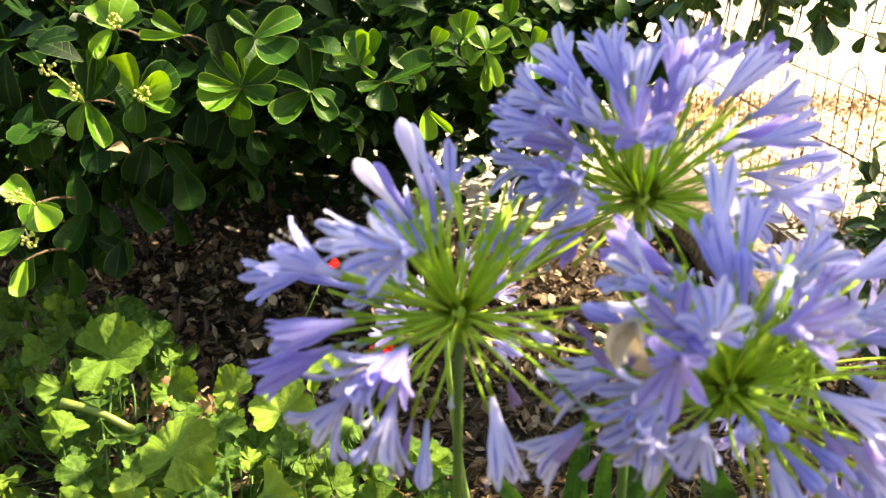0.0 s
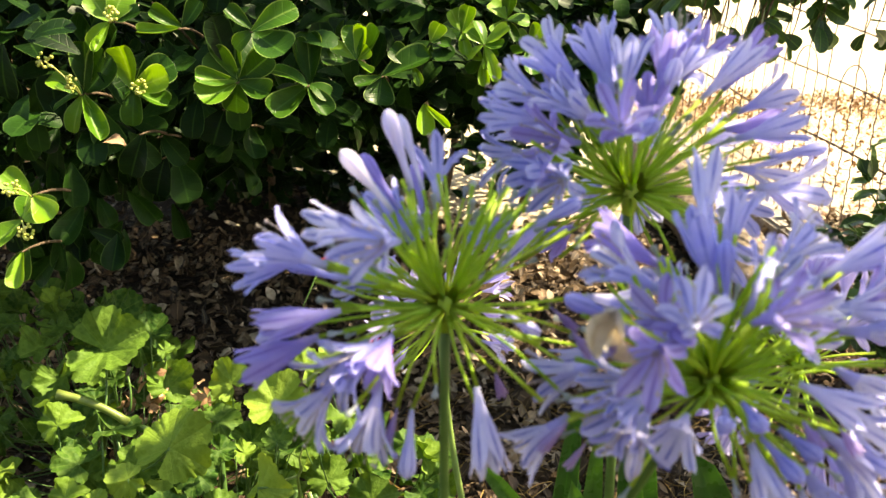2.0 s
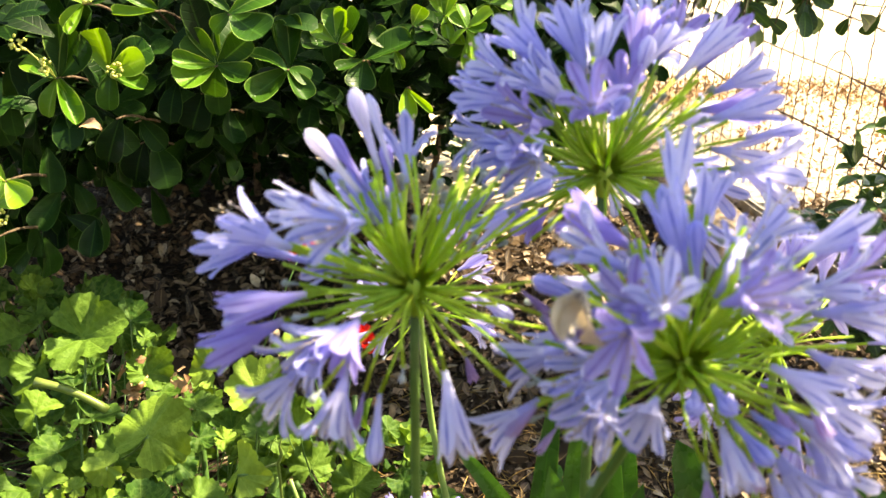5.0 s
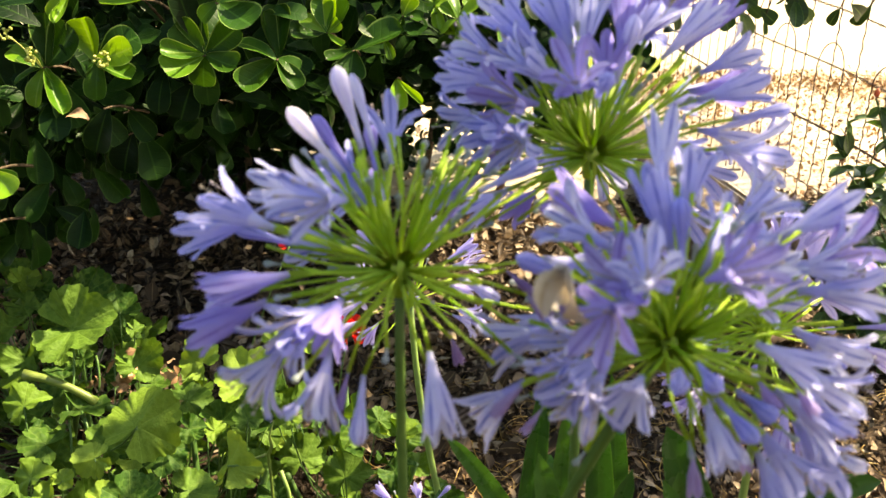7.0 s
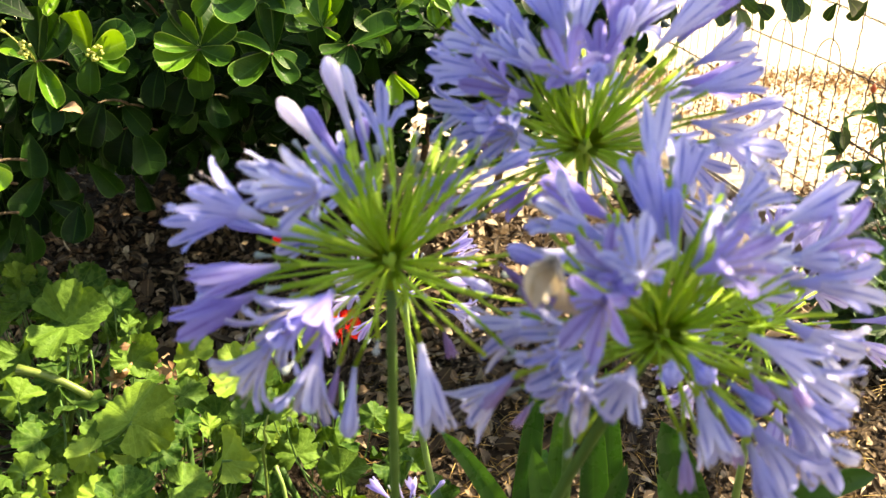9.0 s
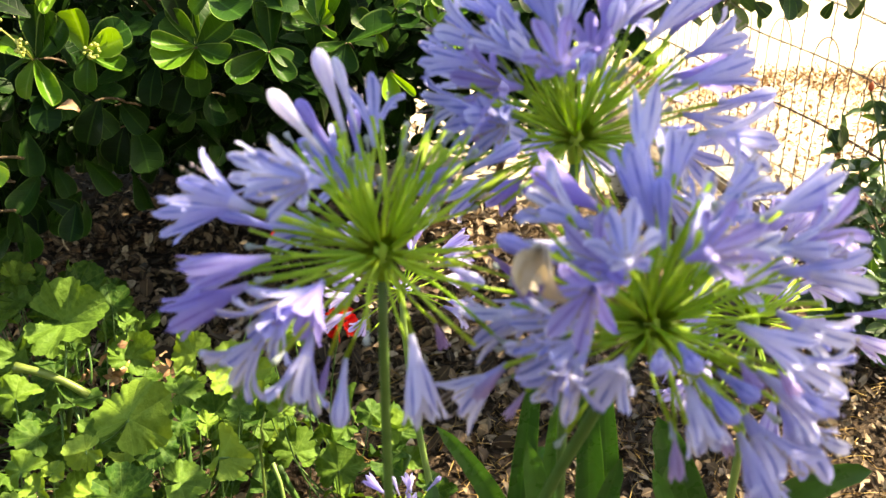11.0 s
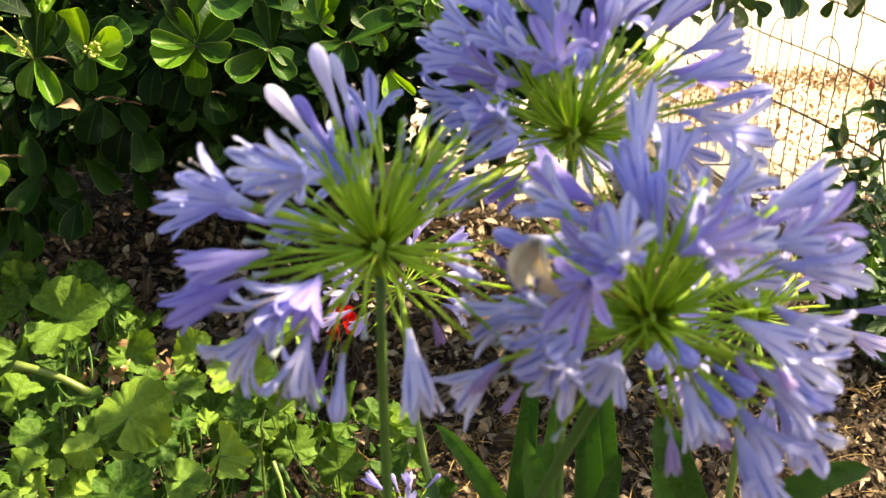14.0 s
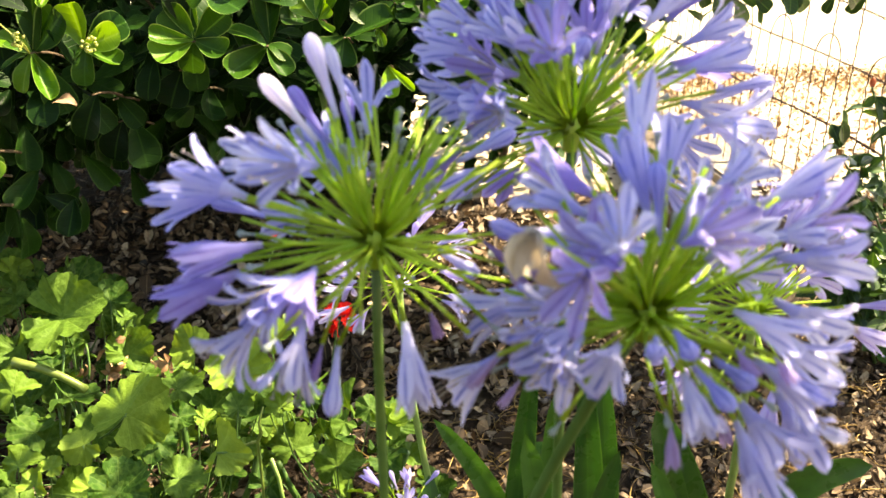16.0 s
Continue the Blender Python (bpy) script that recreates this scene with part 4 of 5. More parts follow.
# ---------------------------------------------------------------- thin rose bush by the fence
def build_rose():
    rng = random.Random(31)
    bush = thing("rose_bush", (0.93, 1.62, 0), "thin rose bush with small dark green leaves and a pinkish bud", "shrub")
    leaf = [mesh_of("rose_leaf", blade(1.0, 0.31, lambda s: math.sin(math.pi * (0.03 + 0.95 * s)) ** 0.8, b, 0.3, 0.08, 7, 5)) for b in (0.5, 0.9, 0.1)]
    for me in leaf:
        me.materials.append(SHRUB)
    stems = [((0.93, 1.60, 0), (0.899, 1.80, 0.530), (0.03, 0.02, 0.02)), ((0.93, 1.60, 0), (0.78, 1.70, 0.30), (-0.01, 0, 0.06)), ((0.94, 1.63, 0), (0.97, 1.74, 0.60), (0.03, 0, 0)), ((0.91, 1.58, 0), (0.79, 1.62, 0.16), (0, 0, 0.05)),
        ((0.93, 1.62, 0), (0.88, 1.74, 0.40), (-0.03, 0.0, 0.02)), ((0.93, 1.56, 0), (0.90, 1.45, 0.30), (0.02, 0, 0.03)), ((0.92, 1.60, 0), (0.82, 1.58, 0.24), (0.02, 0, 0.03)), ((0.92, 1.62, 0), (0.785, 1.70, 0.335), (0.03, 0, 0.03)), ((0.94, 1.64, 0), (0.845, 1.75, 0.385), (0.03, 0, 0.02)), ((0.95, 1.60, 0), (0.87, 1.66, 0.32), (0.02, 0, 0.02))]
    for i, (a, b, sag) in enumerate(stems):
        pts = arc(a, b, sag, 10)
        part("cane", mesh_of("rose_cane", tube(pts, [0.0042 - 0.0002 * k for k in range(11)], 6)), SCAPE, bush)
        for k in range(2, 11):
            for _ in range(2):
                way = Vector((rng.gauss(-0.15, 0.8), rng.gauss(-0.2, 0.7), rng.gauss(0.15, 0.35))).normalized()
                reach = rng.uniform(0.03, 0.06)
                tip = pts[k] + way * reach
                part("leaf_stalk", mesh_of("rose_stalk", tube([pts[k], pts[k].lerp(tip, 0.5) + Vector((0, 0, 0.004)), tip], 0.0008, 4)), SCAPE, bush)
                sidew = way.cross(Vector((0, 0, 1)))
                for f, turn in ((1.0, 0), (0.62, 0.9), (0.62, -0.9)):
                    w = (way * math.cos(turn) + sidew * math.sin(turn)) + Vector((0, 0, rng.gauss(-0.15, 0.25)))
                    part("leaf", rng.choice(leaf), None, bush, aim(pts[k].lerp(tip, f), w, rng.gauss(0, 0.4), rng.uniform(0.032, 0.052), (rng.gauss(0, 0.3), -0.5, 0.8)))
        if i == 0:
            q = pts[-1]
            part("rose_bud", mesh_of("rose_bud", tube([q, q + Vector((0, 0, 0.006)), q + Vector((0, 0, 0.014)), q + Vector((0, 0, 0.021))], [0.002, 0.006, 0.0055, 0.001], 9)), PINK, bush, None, "small closed pinkish bud")


build_rose()


# ---------------------------------------------------------------- geraniums
def lobed_leaf(seed, cup, ruffle, fold):
    """A round leaf about its stalk at the origin, radius 1, with scalloped lobes and a notch towards -y."""
    rng = random.Random(seed)
    around, rings = 121, 6
    ph = [rng.uniform(0, 6.28) for _ in range(4)]
    size = [rng.uniform(0.86, 1.12) for _ in range(8)]
    v, uv = [(0.0, 0.0, 0.0)], [(0.5, 0.0)]
    gap = rng.uniform(0.35, 1.15)
    for r in range(1, rings + 1):
        f = r / rings
        for j in range(around):
            q = j / (around - 1)
            a = -math.pi / 2 + gap / 2 + (2 * math.pi - gap) * q
            in_lobe = abs(math.sin(q * math.pi * 6))
            reach = (size[int(q * 5.999)] * (1 - in_lobe) + size[0]) / (2 - in_lobe) * (0.83 + 0.17 * in_lobe ** 0.7) + 0.085 * (abs(math.sin(q * math.pi * 21 + ph[0])) ** 0.7 - 0.5)
            rad = f * (1 + (reach - 1) * f ** 1.5) * (1.0 + 0.18 * math.cos(a - math.pi / 2))
            z = cup * f * f + ruffle * f * f * (0.16 * math.cos(q * 2 * math.pi * 6) + 1.0 * math.sin(2 * a + ph[2]) + 0.55 * math.sin(3 * a + ph[3]) + 0.07 * f ** 3 * math.sin(q * 66 + ph[1]) + 0.28 * f * f * math.sin(q * 33 + ph[2]))
            z += fold * f * abs(math.cos(a)) + 0.04 * f + 0.060 * f * math.cos(q * 2 * math.pi * 6) * min(1.0, 1.6 * f) + 0.10 * f ** 5 * math.sin(q * 19 + ph[1])
            v.append((rad * math.cos(a), rad * math.sin(a), z))
            uv.append((q, f))
    faces = [(0, 1 + j, 2 + j) for j in range(around - 1)]
    for r in range(rings - 1):
        b = 1 + r * around
        faces += [(b + j, b + around + j, b + around + j + 1, b + j + 1) for j in range(around - 1)]
    return np.array(v), faces, np.array(uv)


# leaves on top of the mound: x, y, z, radius in mm, how far the face leans across and up, turn in degrees, form, young or not
BACK_LEAVES = [
    (-0.506, 1.065, 0.348, 59, -0.2, 0.3, -5, "fold", False), (-0.479, 1.159, 0.328, 29, 0.3, 0.2, 80, "flat", False), (-0.433, 1.085, 0.339, 15, 0.2, 0.9, 0, "wavy", False),
    (-0.539, 1.196, 0.342, 40, -0.3, 0.3, 60, "flat", False), (-0.427, 1.067, 0.295, 35, 0.3, 0.1, 70, "wavy", False), (-0.341, 1.070, 0.298, 34, -0.3, 0.2, 140, "flat", True),
    (-0.268, 1.012, 0.301, 43, 0.1, 0.1, 90, "flat", True), (-0.350, 1.017, 0.270, 31, 0.5, 0.9, 40, "flat", False), (-0.500, 1.065, 0.304, 15, -0.3, 0.2, 0, "flat", False),
    (-0.523, 1.048, 0.283, 27, 0.2, 0.4, 180, "flat", False), (-0.537, 1.082, 0.313, 29, 0.7, 0.3, 200, "flat", False),
]
MIDDLE_LEAVES = [
    (-0.376, 0.904, 0.306, 51, 0.1, 0.2, 62, "gull", True), (-0.329, 0.949, 0.272, 21, 0.3, 0.4, -10, "wavy", False), (-0.427, 0.928, 0.263, 29, 0.4, 0.2, 60, "flat", False),
    (-0.535, 0.961, 0.296, 28, -0.2, 0.3, 120, "wavy", True), (-0.477, 0.985, 0.275, 32, 0.1, 1.6, 0, "flat", False), (-0.353, 0.920, 0.261, 29, 0.4, 0.1, -70, "flat", False),
    (-0.297, 0.947, 0.271, 18, 0.1, 1.5, 10, "wavy", True), (-0.510, 0.948, 0.248, 30, 0.4, 0.7, 170, "flat", False), (-0.259, 0.962, 0.278, 21, 0.1, 0.3, 90, "flat", False),
    (-0.529, 0.987, 0.264, 26, 0.4, 0.3, 200, "flat", False),
]
FRONT_LEAVES = [
    (-0.411, 0.860, 0.292, 24, 0.1, 0.1, 200, "gull", True), (-0.264, 0.870, 0.277, 38, -1.0, 0.1, 95, "gull", True), (-0.359, 0.815, 0.263, 36, 0.2, 0.2, 70, "fold", False),
    (-0.318, 0.885, 0.229, 31, 0.6, 0.6, 20, "flat", False), (-0.484, 0.851, 0.269, 23, -0.4, 0.2, 120, "wavy", True), (-0.447, 0.849, 0.269, 14, 0.2, 0.3, 60, "wavy", True),
    (-0.461, 0.835, 0.256, 18, -0.2, 0.3, 100, "wavy", True), (-0.392, 0.820, 0.263, 21, 0.2, 0.4, 70, "wavy", True), (-0.215, 1.009, 0.250, 22, 0.2, 0.2, 120, "wavy", True),
    (-0.208, 1.056, 0.150, 36, 0.1, 0.2, 90, "flat", False), (-0.229, 0.974, 0.150, 30, -0.4, 0.3, 40, "wavy", False), (-0.144, 1.017, 0.150, 37, -0.3, 0.2, 100, "flat", False),
    (-0.252, 1.149, 0.280, 30, 0.3, 0.5, 60, "wavy", True), (-0.222, 1.177, 0.275, 25, 0.3, 0.4, 80, "flat", True),
]


OUT = Vector((0, -0.9, 0.43)).normalized()
BARE = ((-0.466, 0.285), (-0.44, 0.300), (-0.386, 0.298), (-0.372, 0.280))


def build_geraniums():
    rng = random.Random(41)
    forms = {"flat": ((0.12, 0.22, 0.14), (0.20, 0.26, 0.08), (-0.10, 0.24, 0.12)), "wavy": ((0.18, 0.40, 0.20), (0.28, 0.46, 0.26), (-0.16, 0.42, 0.14)), "fold": ((0.05, 0.16, 0.60),), "gull": ((0.02, 0.24, -0.50), (-0.05, 0.20, -0.44))}
    meshes = {}
    for young, material in ((False, GERANIUM), (True, GERANIUM_YOUNG)):
        for form, kinds in forms.items():
            made = [mesh_of("geranium_leaf", lobed_leaf(60 + 7 * len(form) + i, *q)) for i, q in enumerate(kinds)]
            for me in made:
                me.materials.append(material)
            meshes[form, young] = made
    bases = [(-0.52, 1.12), (-0.34, 1.00), (-0.14, 1.05), (-0.46, 0.84), (-0.66, 1.30), (-0.06, 0.88), (-0.24, 0.82)]
    plants = [thing("geranium_plant", (x, y, 0), "leafy garden geranium with scalloped bright green leaves", "geranium", "geraniums in the bed") for x, y in bases]
    named = BACK_LEAVES + MIDDLE_LEAVES + FRONT_LEAVES
    leaves = [(Vector(q[:3]), 0.90 * q[3] / 1000, Vector((q[4], 0.375 * q[5] - 0.83, 0.62 + 0.93 * q[5])), math.radians(q[6])) for q in named]
    placed = len(leaves)
    tries = 0
    while len(leaves) < 400 and tries < 60000:
        tries += 1
        x, y = rng.uniform(-0.92, 0.06), rng.uniform(0.64, 1.48)
        edge = 1.24 + 0.10 * noise.noise(Vector((x * 5, 0, 3))) - 0.35 * max(0.0, x + 0.25) + 0.22 * max(0.0, min(1, (-x - 0.42) / 0.15))
        if y > edge or x > 0.04 - 0.12 * (y - 0.8) or (y < 0.98 and -0.36 < x and rng.random() < 0.55):
            continue
        top = 0.255 + 0.05 * noise.noise(Vector((x * 6, y * 6, 0))) - 0.10 * max(0.0, (y - edge + 0.18) / 0.18) - 0.14 * max(0.0, min(1, (x + 0.09) / 0.12)) + 0.07 * max(0.0, min(1, (-x - 0.40) / 0.12)) * max(0.0, min(1, (y - 1.08) / 0.1))
        top -= 0.11 * min(1.0, max(0.0, (x + 0.33) / 0.06)) * min(1.0, max(0.0, (1.0 - y) / 0.08))
        z = top * (1 - 0.75 * rng.random() ** 1.7)
        r = rng.uniform(0.015, 0.034)
        p = Vector((x, y, z))
        over = any((p - q - OUT * (p - q).dot(OUT)).length < 0.95 * s + 0.35 * r and (p - q).dot(OUT) > -0.02 for q, s, _, _ in leaves[:placed])
        bare = any((Vector((x - u, z - w)) - Vector((0, 0.55 * (y - 1.04)))).length < 0.026 and y < 1.10 for u, w in BARE)
        if over or bare or any((p - q).length < 0.40 * max(r, s) for q, s, _, _ in leaves):
            continue
        leaves.append((p, r, Vector((rng.gauss(0.15, 0.65), rng.gauss(-0.40, 0.55), 1.0)), None))
    for i, (p, r, nor, turn) in enumerate(leaves):
        k = min(range(len(bases)), key=lambda j: (bases[j][0] - p.x) ** 2 + (bases[j][1] - p.y) ** 2)
        nor.normalize()
        way = (Vector((p.x - bases[k][0], p.y - bases[k][1], 0)) + Vector((rng.gauss(0, 0.06), rng.gauss(0, 0.06), 0.01)))
        if turn is not None:
            way = Vector((math.cos(turn), 0.375 * math.sin(turn), 0.93 * math.sin(turn)))
        form, young = (named[i][7], named[i][8]) if i < placed else (rng.choice(("flat", "wavy", "wavy", "gull")), rng.random() < 0.15)
        me = rng.choice(meshes[form, young])
        part("leaf", me, None, plants[k], aim(p, way - nor * way.dot(nor), 0, r, nor))
        if turn is None and i % 2:
            continue
        root = Vector((bases[k][0] + rng.gauss(0, 0.035), bases[k][1] + rng.gauss(0, 0.035), max(0.015, p.z * rng.uniform(0.15, 0.5))))
        part("leaf_stalk", mesh_of("geranium_stalk", tube(arc(root, p, Vector((p.x - root.x, p.y - root.y, 0)) * 0.22 - Vector((0, 0, 0.01)), 6), [0.0013, 0.0012, 0.0011, 0.0010, 0.0010, 0.0010, 0.0010], 6)), SCAPE, plants[k])
    for k, (x, y) in enumerate(bases):
        for j in range(3):
            a = k * 1.9 + j * 2.1
            end = Vector((x + 0.10 * math.cos(a), y + 0.10 * math.sin(a), rng.uniform(0.14, 0.22)))
            part("stem", mesh_of("geranium_stem", tube(arc((x, y, -0.01), end, (0, 0, -0.03), 7), [0.0062 - 0.0003 * i for i in range(8)], 8)), SCAPE, plants[k])
    part("stem", mesh_of("geranium_stem", tube(arc((-0.549, 1.00, 0.318), (-0.462, 1.00, 0.277), (0.004, 0, 0.006), 8), [0.0070, 0.0058, 0.0054, 0.0053, 0.0052, 0.0052, 0.0053, 0.0056, 0.0066], 9)), FLESHY, plants[0], None, "thick green fleshy stem")
    part("stem", mesh_of("geranium_stem", tube(arc((-0.462, 1.00, 0.277), (-0.36, 1.02, -0.01), (0.03, 0, 0.05), 8), 0.0048, 8)), SCAPE, plants[1])
    part("stem", mesh_of("geranium_stem", tube(arc((-0.215, 0.93, 0.225), (-0.25, 0.88, 0.0), (0.03, 0, 0.01), 8), 0.0026, 8)), PALE_SCAPE, plants[6])
    for k, a, b in ((0, (-0.506, 1.06, 0.346), (-0.492, 1.00, 0.286)), (1, (-0.376, 0.902, 0.304), (-0.428, 0.93, 0.250)), (0, (-0.494, 0.985, 0.282), (-0.482, 0.95, 0.226)), (1, (-0.470, 0.972, 0.282), (-0.456, 0.95, 0.262)), (6, (-0.264, 0.868, 0.277), (-0.235, 0.88, 0.281)), (2, (-0.266, 1.01, 0.300), (-0.262, 0.97, 0.240)), (0, (-0.475, 1.05, 0.318), (-0.470, 1.03, 0.276))):
        part("leaf_stalk", mesh_of("geranium_stalk", tube(arc(a, b, (0.004, -0.004, 0), 6), 0.0015, 6)), SCAPE, plants[k])
    # ground litter that shows through the gaps, built as dried scraps raised among leaves
    crisp = [mesh_of("dried_leaf", dry_leaf(rng)) for _ in range(5)]
    for me in crisp:
        me.materials.append(CRISP)
    for i in range(44):
        x, z = BARE[i % 4]
        k = 1 if x > -0.45 else 0
        p = Vector((x + rng.gauss(0, 0.013), 1.06 + rng.uniform(-0.012, 0.03), z - 0.018 + rng.gauss(0, 0.012)))
        part("dried_leaf", crisp[i % 5], None, plants[k], aim(p, any_way(rng), i * 1.3, rng.uniform(0.014, 0.026), (0.3, -0.7, 0.6)), "curled tan dried scrap standing in for ground litter")
    # a bare woody stem with one side twig
    part("stem", mesh_of("geranium_stem", tube([(-0.210, 0.88, 0.332), (-0.216, 0.88, 0.310), (-0.214, 0.88, 0.297), (-0.219, 0.88, 0.285), (-0.216, 0.875, 0.262), (-0.214, 0.87, 0.20), (-0.22, 0.86, 0.0)], [0.0010, 0.0014, 0.0022, 0.0022, 0.0018, 0.0019, 0.0022], 7)), FLESHY, plants[6], None, "thin pale woody stem")
    part("stem", mesh_of("geranium_stem", tube([(-0.219, 0.88, 0.286), (-0.235, 0.878, 0.281), (-0.252, 0.876, 0.279)], [0.0017, 0.0013, 0.0010], 7)), FLESHY, plants[6])
    # red flower heads on thin stalks
    petal = mesh_of("red_petal", blade(1, 0.40, lambda s: (s ** 0.6) * max(0.0, 1.02 - s) ** 0.35 * 1.5, 0.5, 0.15, 0.1, 6, 5))
    petal.materials.append(RED)
    for k, head, many in ((2, (-0.136, 1.028, 0.369), 34), (1, (-0.218, 1.10, 0.462), 4)):
        head = Vector(head)
        part("flower_stalk", mesh_of("flower_stalk", tube(arc((bases[k][0], bases[k][1], 0.02), head, (-0.02, 0.02, 0), 7), 0.0009, 6)), SCAPE, plants[k])
        for _ in range(many):
            d = any_way(rng)
            d.z = d.z * 0.8 + 0.15
            part("red_petal", petal, None, plants[k], aim(head + d * 0.008, d, rng.uniform(0, 6), rng.uniform(0.014, 0.021)), "bright red petal")


build_geraniums()


# ---------------------------------------------------------------- agapanthus
def floret(length, flare, seed):
    """A funnel on its stalk at the origin that opens along +z: a fused tube that parts into six petals."""
    rng = random.Random(seed)
    rows, cols, fused = 11, 5, 3
    v, uv, faces, known = [], [], [], {}
    for k in range(6):
        fl, lean, curl = flare * rng.uniform(0.80, 1.2), rng.gauss(0, 0.10), rng.uniform(0.6, 1.5)
        ids = []
        for i in range(rows):
            s = i / (rows - 1)
            apart = math.sin(math.pi / 2 * max(0.0, (i - fused) / (rows - 1 - fused)))
            s = s if i <= fused else (fused + (rows - 1 - fused) * apart) / (rows - 1)
            r = 0.0017 + 0.0034 * min(1.0, s / 0.40) ** 1.3 + 0.006 * apart * (0.5 + 0.5 * flare) + fl * 0.0105 * apart ** 1.8 + (0.0010 * min(1, apart * 3) if k % 2 else 0.0)
            z = length * s - fl * 0.010 * curl * apart ** 2.6
            for j in range(cols):
                u = 2 * j / (cols - 1) - 1
                if i <= fused:
                    a = (k + u / 2) * math.pi / 3
                    p = (r * math.cos(a), r * math.sin(a), z)
                else:
                    w = (0.0024 + 0.0022 * math.sin(math.pi * min(1.0, apart * 0.66 + 0.04))) * max(0.0, 1 - apart ** 9) ** 0.5
                    a = k * math.pi / 3 + lean * apart
                    x = r - 0.30 * w * u * u * (1 - 1.2 * fl * apart) + 0.0016 * math.sin(6 * apart + k * 2 + seed) * u * apart
                    zz = z + 0.0018 * apart * math.sin(4 * u + k + seed)
                    p = (x * math.cos(a) - u * w * math.sin(a), x * math.sin(a) + u * w * math.cos(a), zz)
                key = tuple(round(q * 1e6) for q in p) if i <= fused else (k, i, j)
                if key not in known:
                    known[key] = len(v)
                    v.append(p)
                    uv.append((j / (cols - 1), s))
                ids.append(known[key])
        faces += [tuple(ids[q] for q in f) for f in grid_faces(rows, cols)]
    return np.array(v), faces, np.array(uv)


def cut(template, keep):
    """The faces of a template whose number passes keep, with their own vertices."""
    v, f, uv = template
    faces = [q for i, q in enumerate(f) if keep(i)]
    used = sorted({i for q in faces for i in q})
    to = {i: k for k, i in enumerate(used)}
    return v[used], [tuple(to[i] for i in q) for q in faces], uv[used]


def stamen_set(length, flare, seed):
    rng = random.Random(seed)
    out = []
    for k in range(6):
        a = k * math.pi / 3 + 0.5
        d = Vector((math.cos(a), math.sin(a), 0))
        end = d * (0.005 + 0.006 * flare) + Vector((0, 0, length * rng.uniform(0.80, 0.95)))
        out.append(tube(arc((0, 0, length * 0.3), end, d * 0.002, 4), 0.00035, 4))
        out.append(tube([end - d * 0.0012, end, end + d * 0.0012], [0.0004, 0.0009, 0.0004], 5))
    return merge(*out)


def closed_bud(length, fat):
    prof = [(0.0, 0.0016), (0.12, 0.0019), (0.28, 0.0022), (0.45, 0.0029), (0.6, 0.0042), (0.72, 0.0054), (0.83, 0.0058), (0.92, 0.0046), (0.98, 0.0023), (1.0, 0.0003)]
    v, uv = [], []
    sides = 12
    for s, r in prof:
        for k in range(sides):
            a = 2 * math.pi * k / sides
            q = r * fat * (1 + 0.07 * math.cos(3 * a) + 0.05 * math.cos(6 * a))
            v.append((q * math.cos(a), q * math.sin(a), length * s))
            uv.append((k * 0.5 % 1.0, s))
    return np.array(v), grid_faces(len(prof), sides, True), np.array(uv)


PER_PETAL, PER_TUBE = 40, 12


def open_set(seed, flare, material):
    """An open floret in pieces: its tube, its six petals and its stamens."""
    whole = floret(0.042, flare, seed)
    tube_ = mesh_of("floret_tube", cut(whole, lambda i: i % PER_PETAL < PER_TUBE))
    petals = [mesh_of("petal", cut(whole, lambda i, k=k: i // PER_PETAL == k and i % PER_PETAL >= PER_TUBE)) for k in range(6)]
    tuft = mesh_of("stamen_tuft", stamen_set(0.042, flare, seed))
    for me in [tube_] + petals:
        me.materials.append(material)
    tuft.materials.append(ANTHER)
    return tube_, petals, tuft


def painted(template, name, material):
    me = mesh_of(name, template)
    me.materials.append(material)
    return me


FLARES = ((1, 0.80), (2, 0.62), (3, 1.0))
OPEN = {m.name: [open_set(i, f, m) for i, f in FLARES] for m in (PETAL, AGED, FAR_PETAL)}
HALF = {m.name: [painted(floret(0.044, f, i), "funnel_floret", m) for i, f in ((4, 0.34), (5, 0.22), (6, 0.46))] for m in (PETAL, AGED, FAR_PETAL)}
BUDS = {m.name: [painted(closed_bud(0.034, 0.85), "closed_floret", m), painted(closed_bud(0.040, 0.80), "closed_floret", m)] for m in (PETAL, AGED, FAR_PETAL)}
PALE = [painted(closed_bud(0.042, 0.82), "pale_floret", BUD), painted(closed_bud(0.046, 0.72), "pale_floret", BUD)]
TINY = painted(closed_bud(0.009, 0.30), "tiny_floret", NUB)
SPENT = [painted(floret(0.030, f, i), "withered_floret", WITHERED) for i, f in ((7, 0.06), (8, 0.14))]
PEDICEL = mesh_of("pedicel", tube([(0, 0, 0), (0.002, 0, 0.2), (0.0035, 0, 0.4), (0.0035, 0, 0.6), (0.002, 0, 0.8), (0, 0, 1)], [0.0011, 0.0009, 0.0008, 0.0008, 0.0009, 0.0012], 6))
PEDICEL.materials.append(STALK)


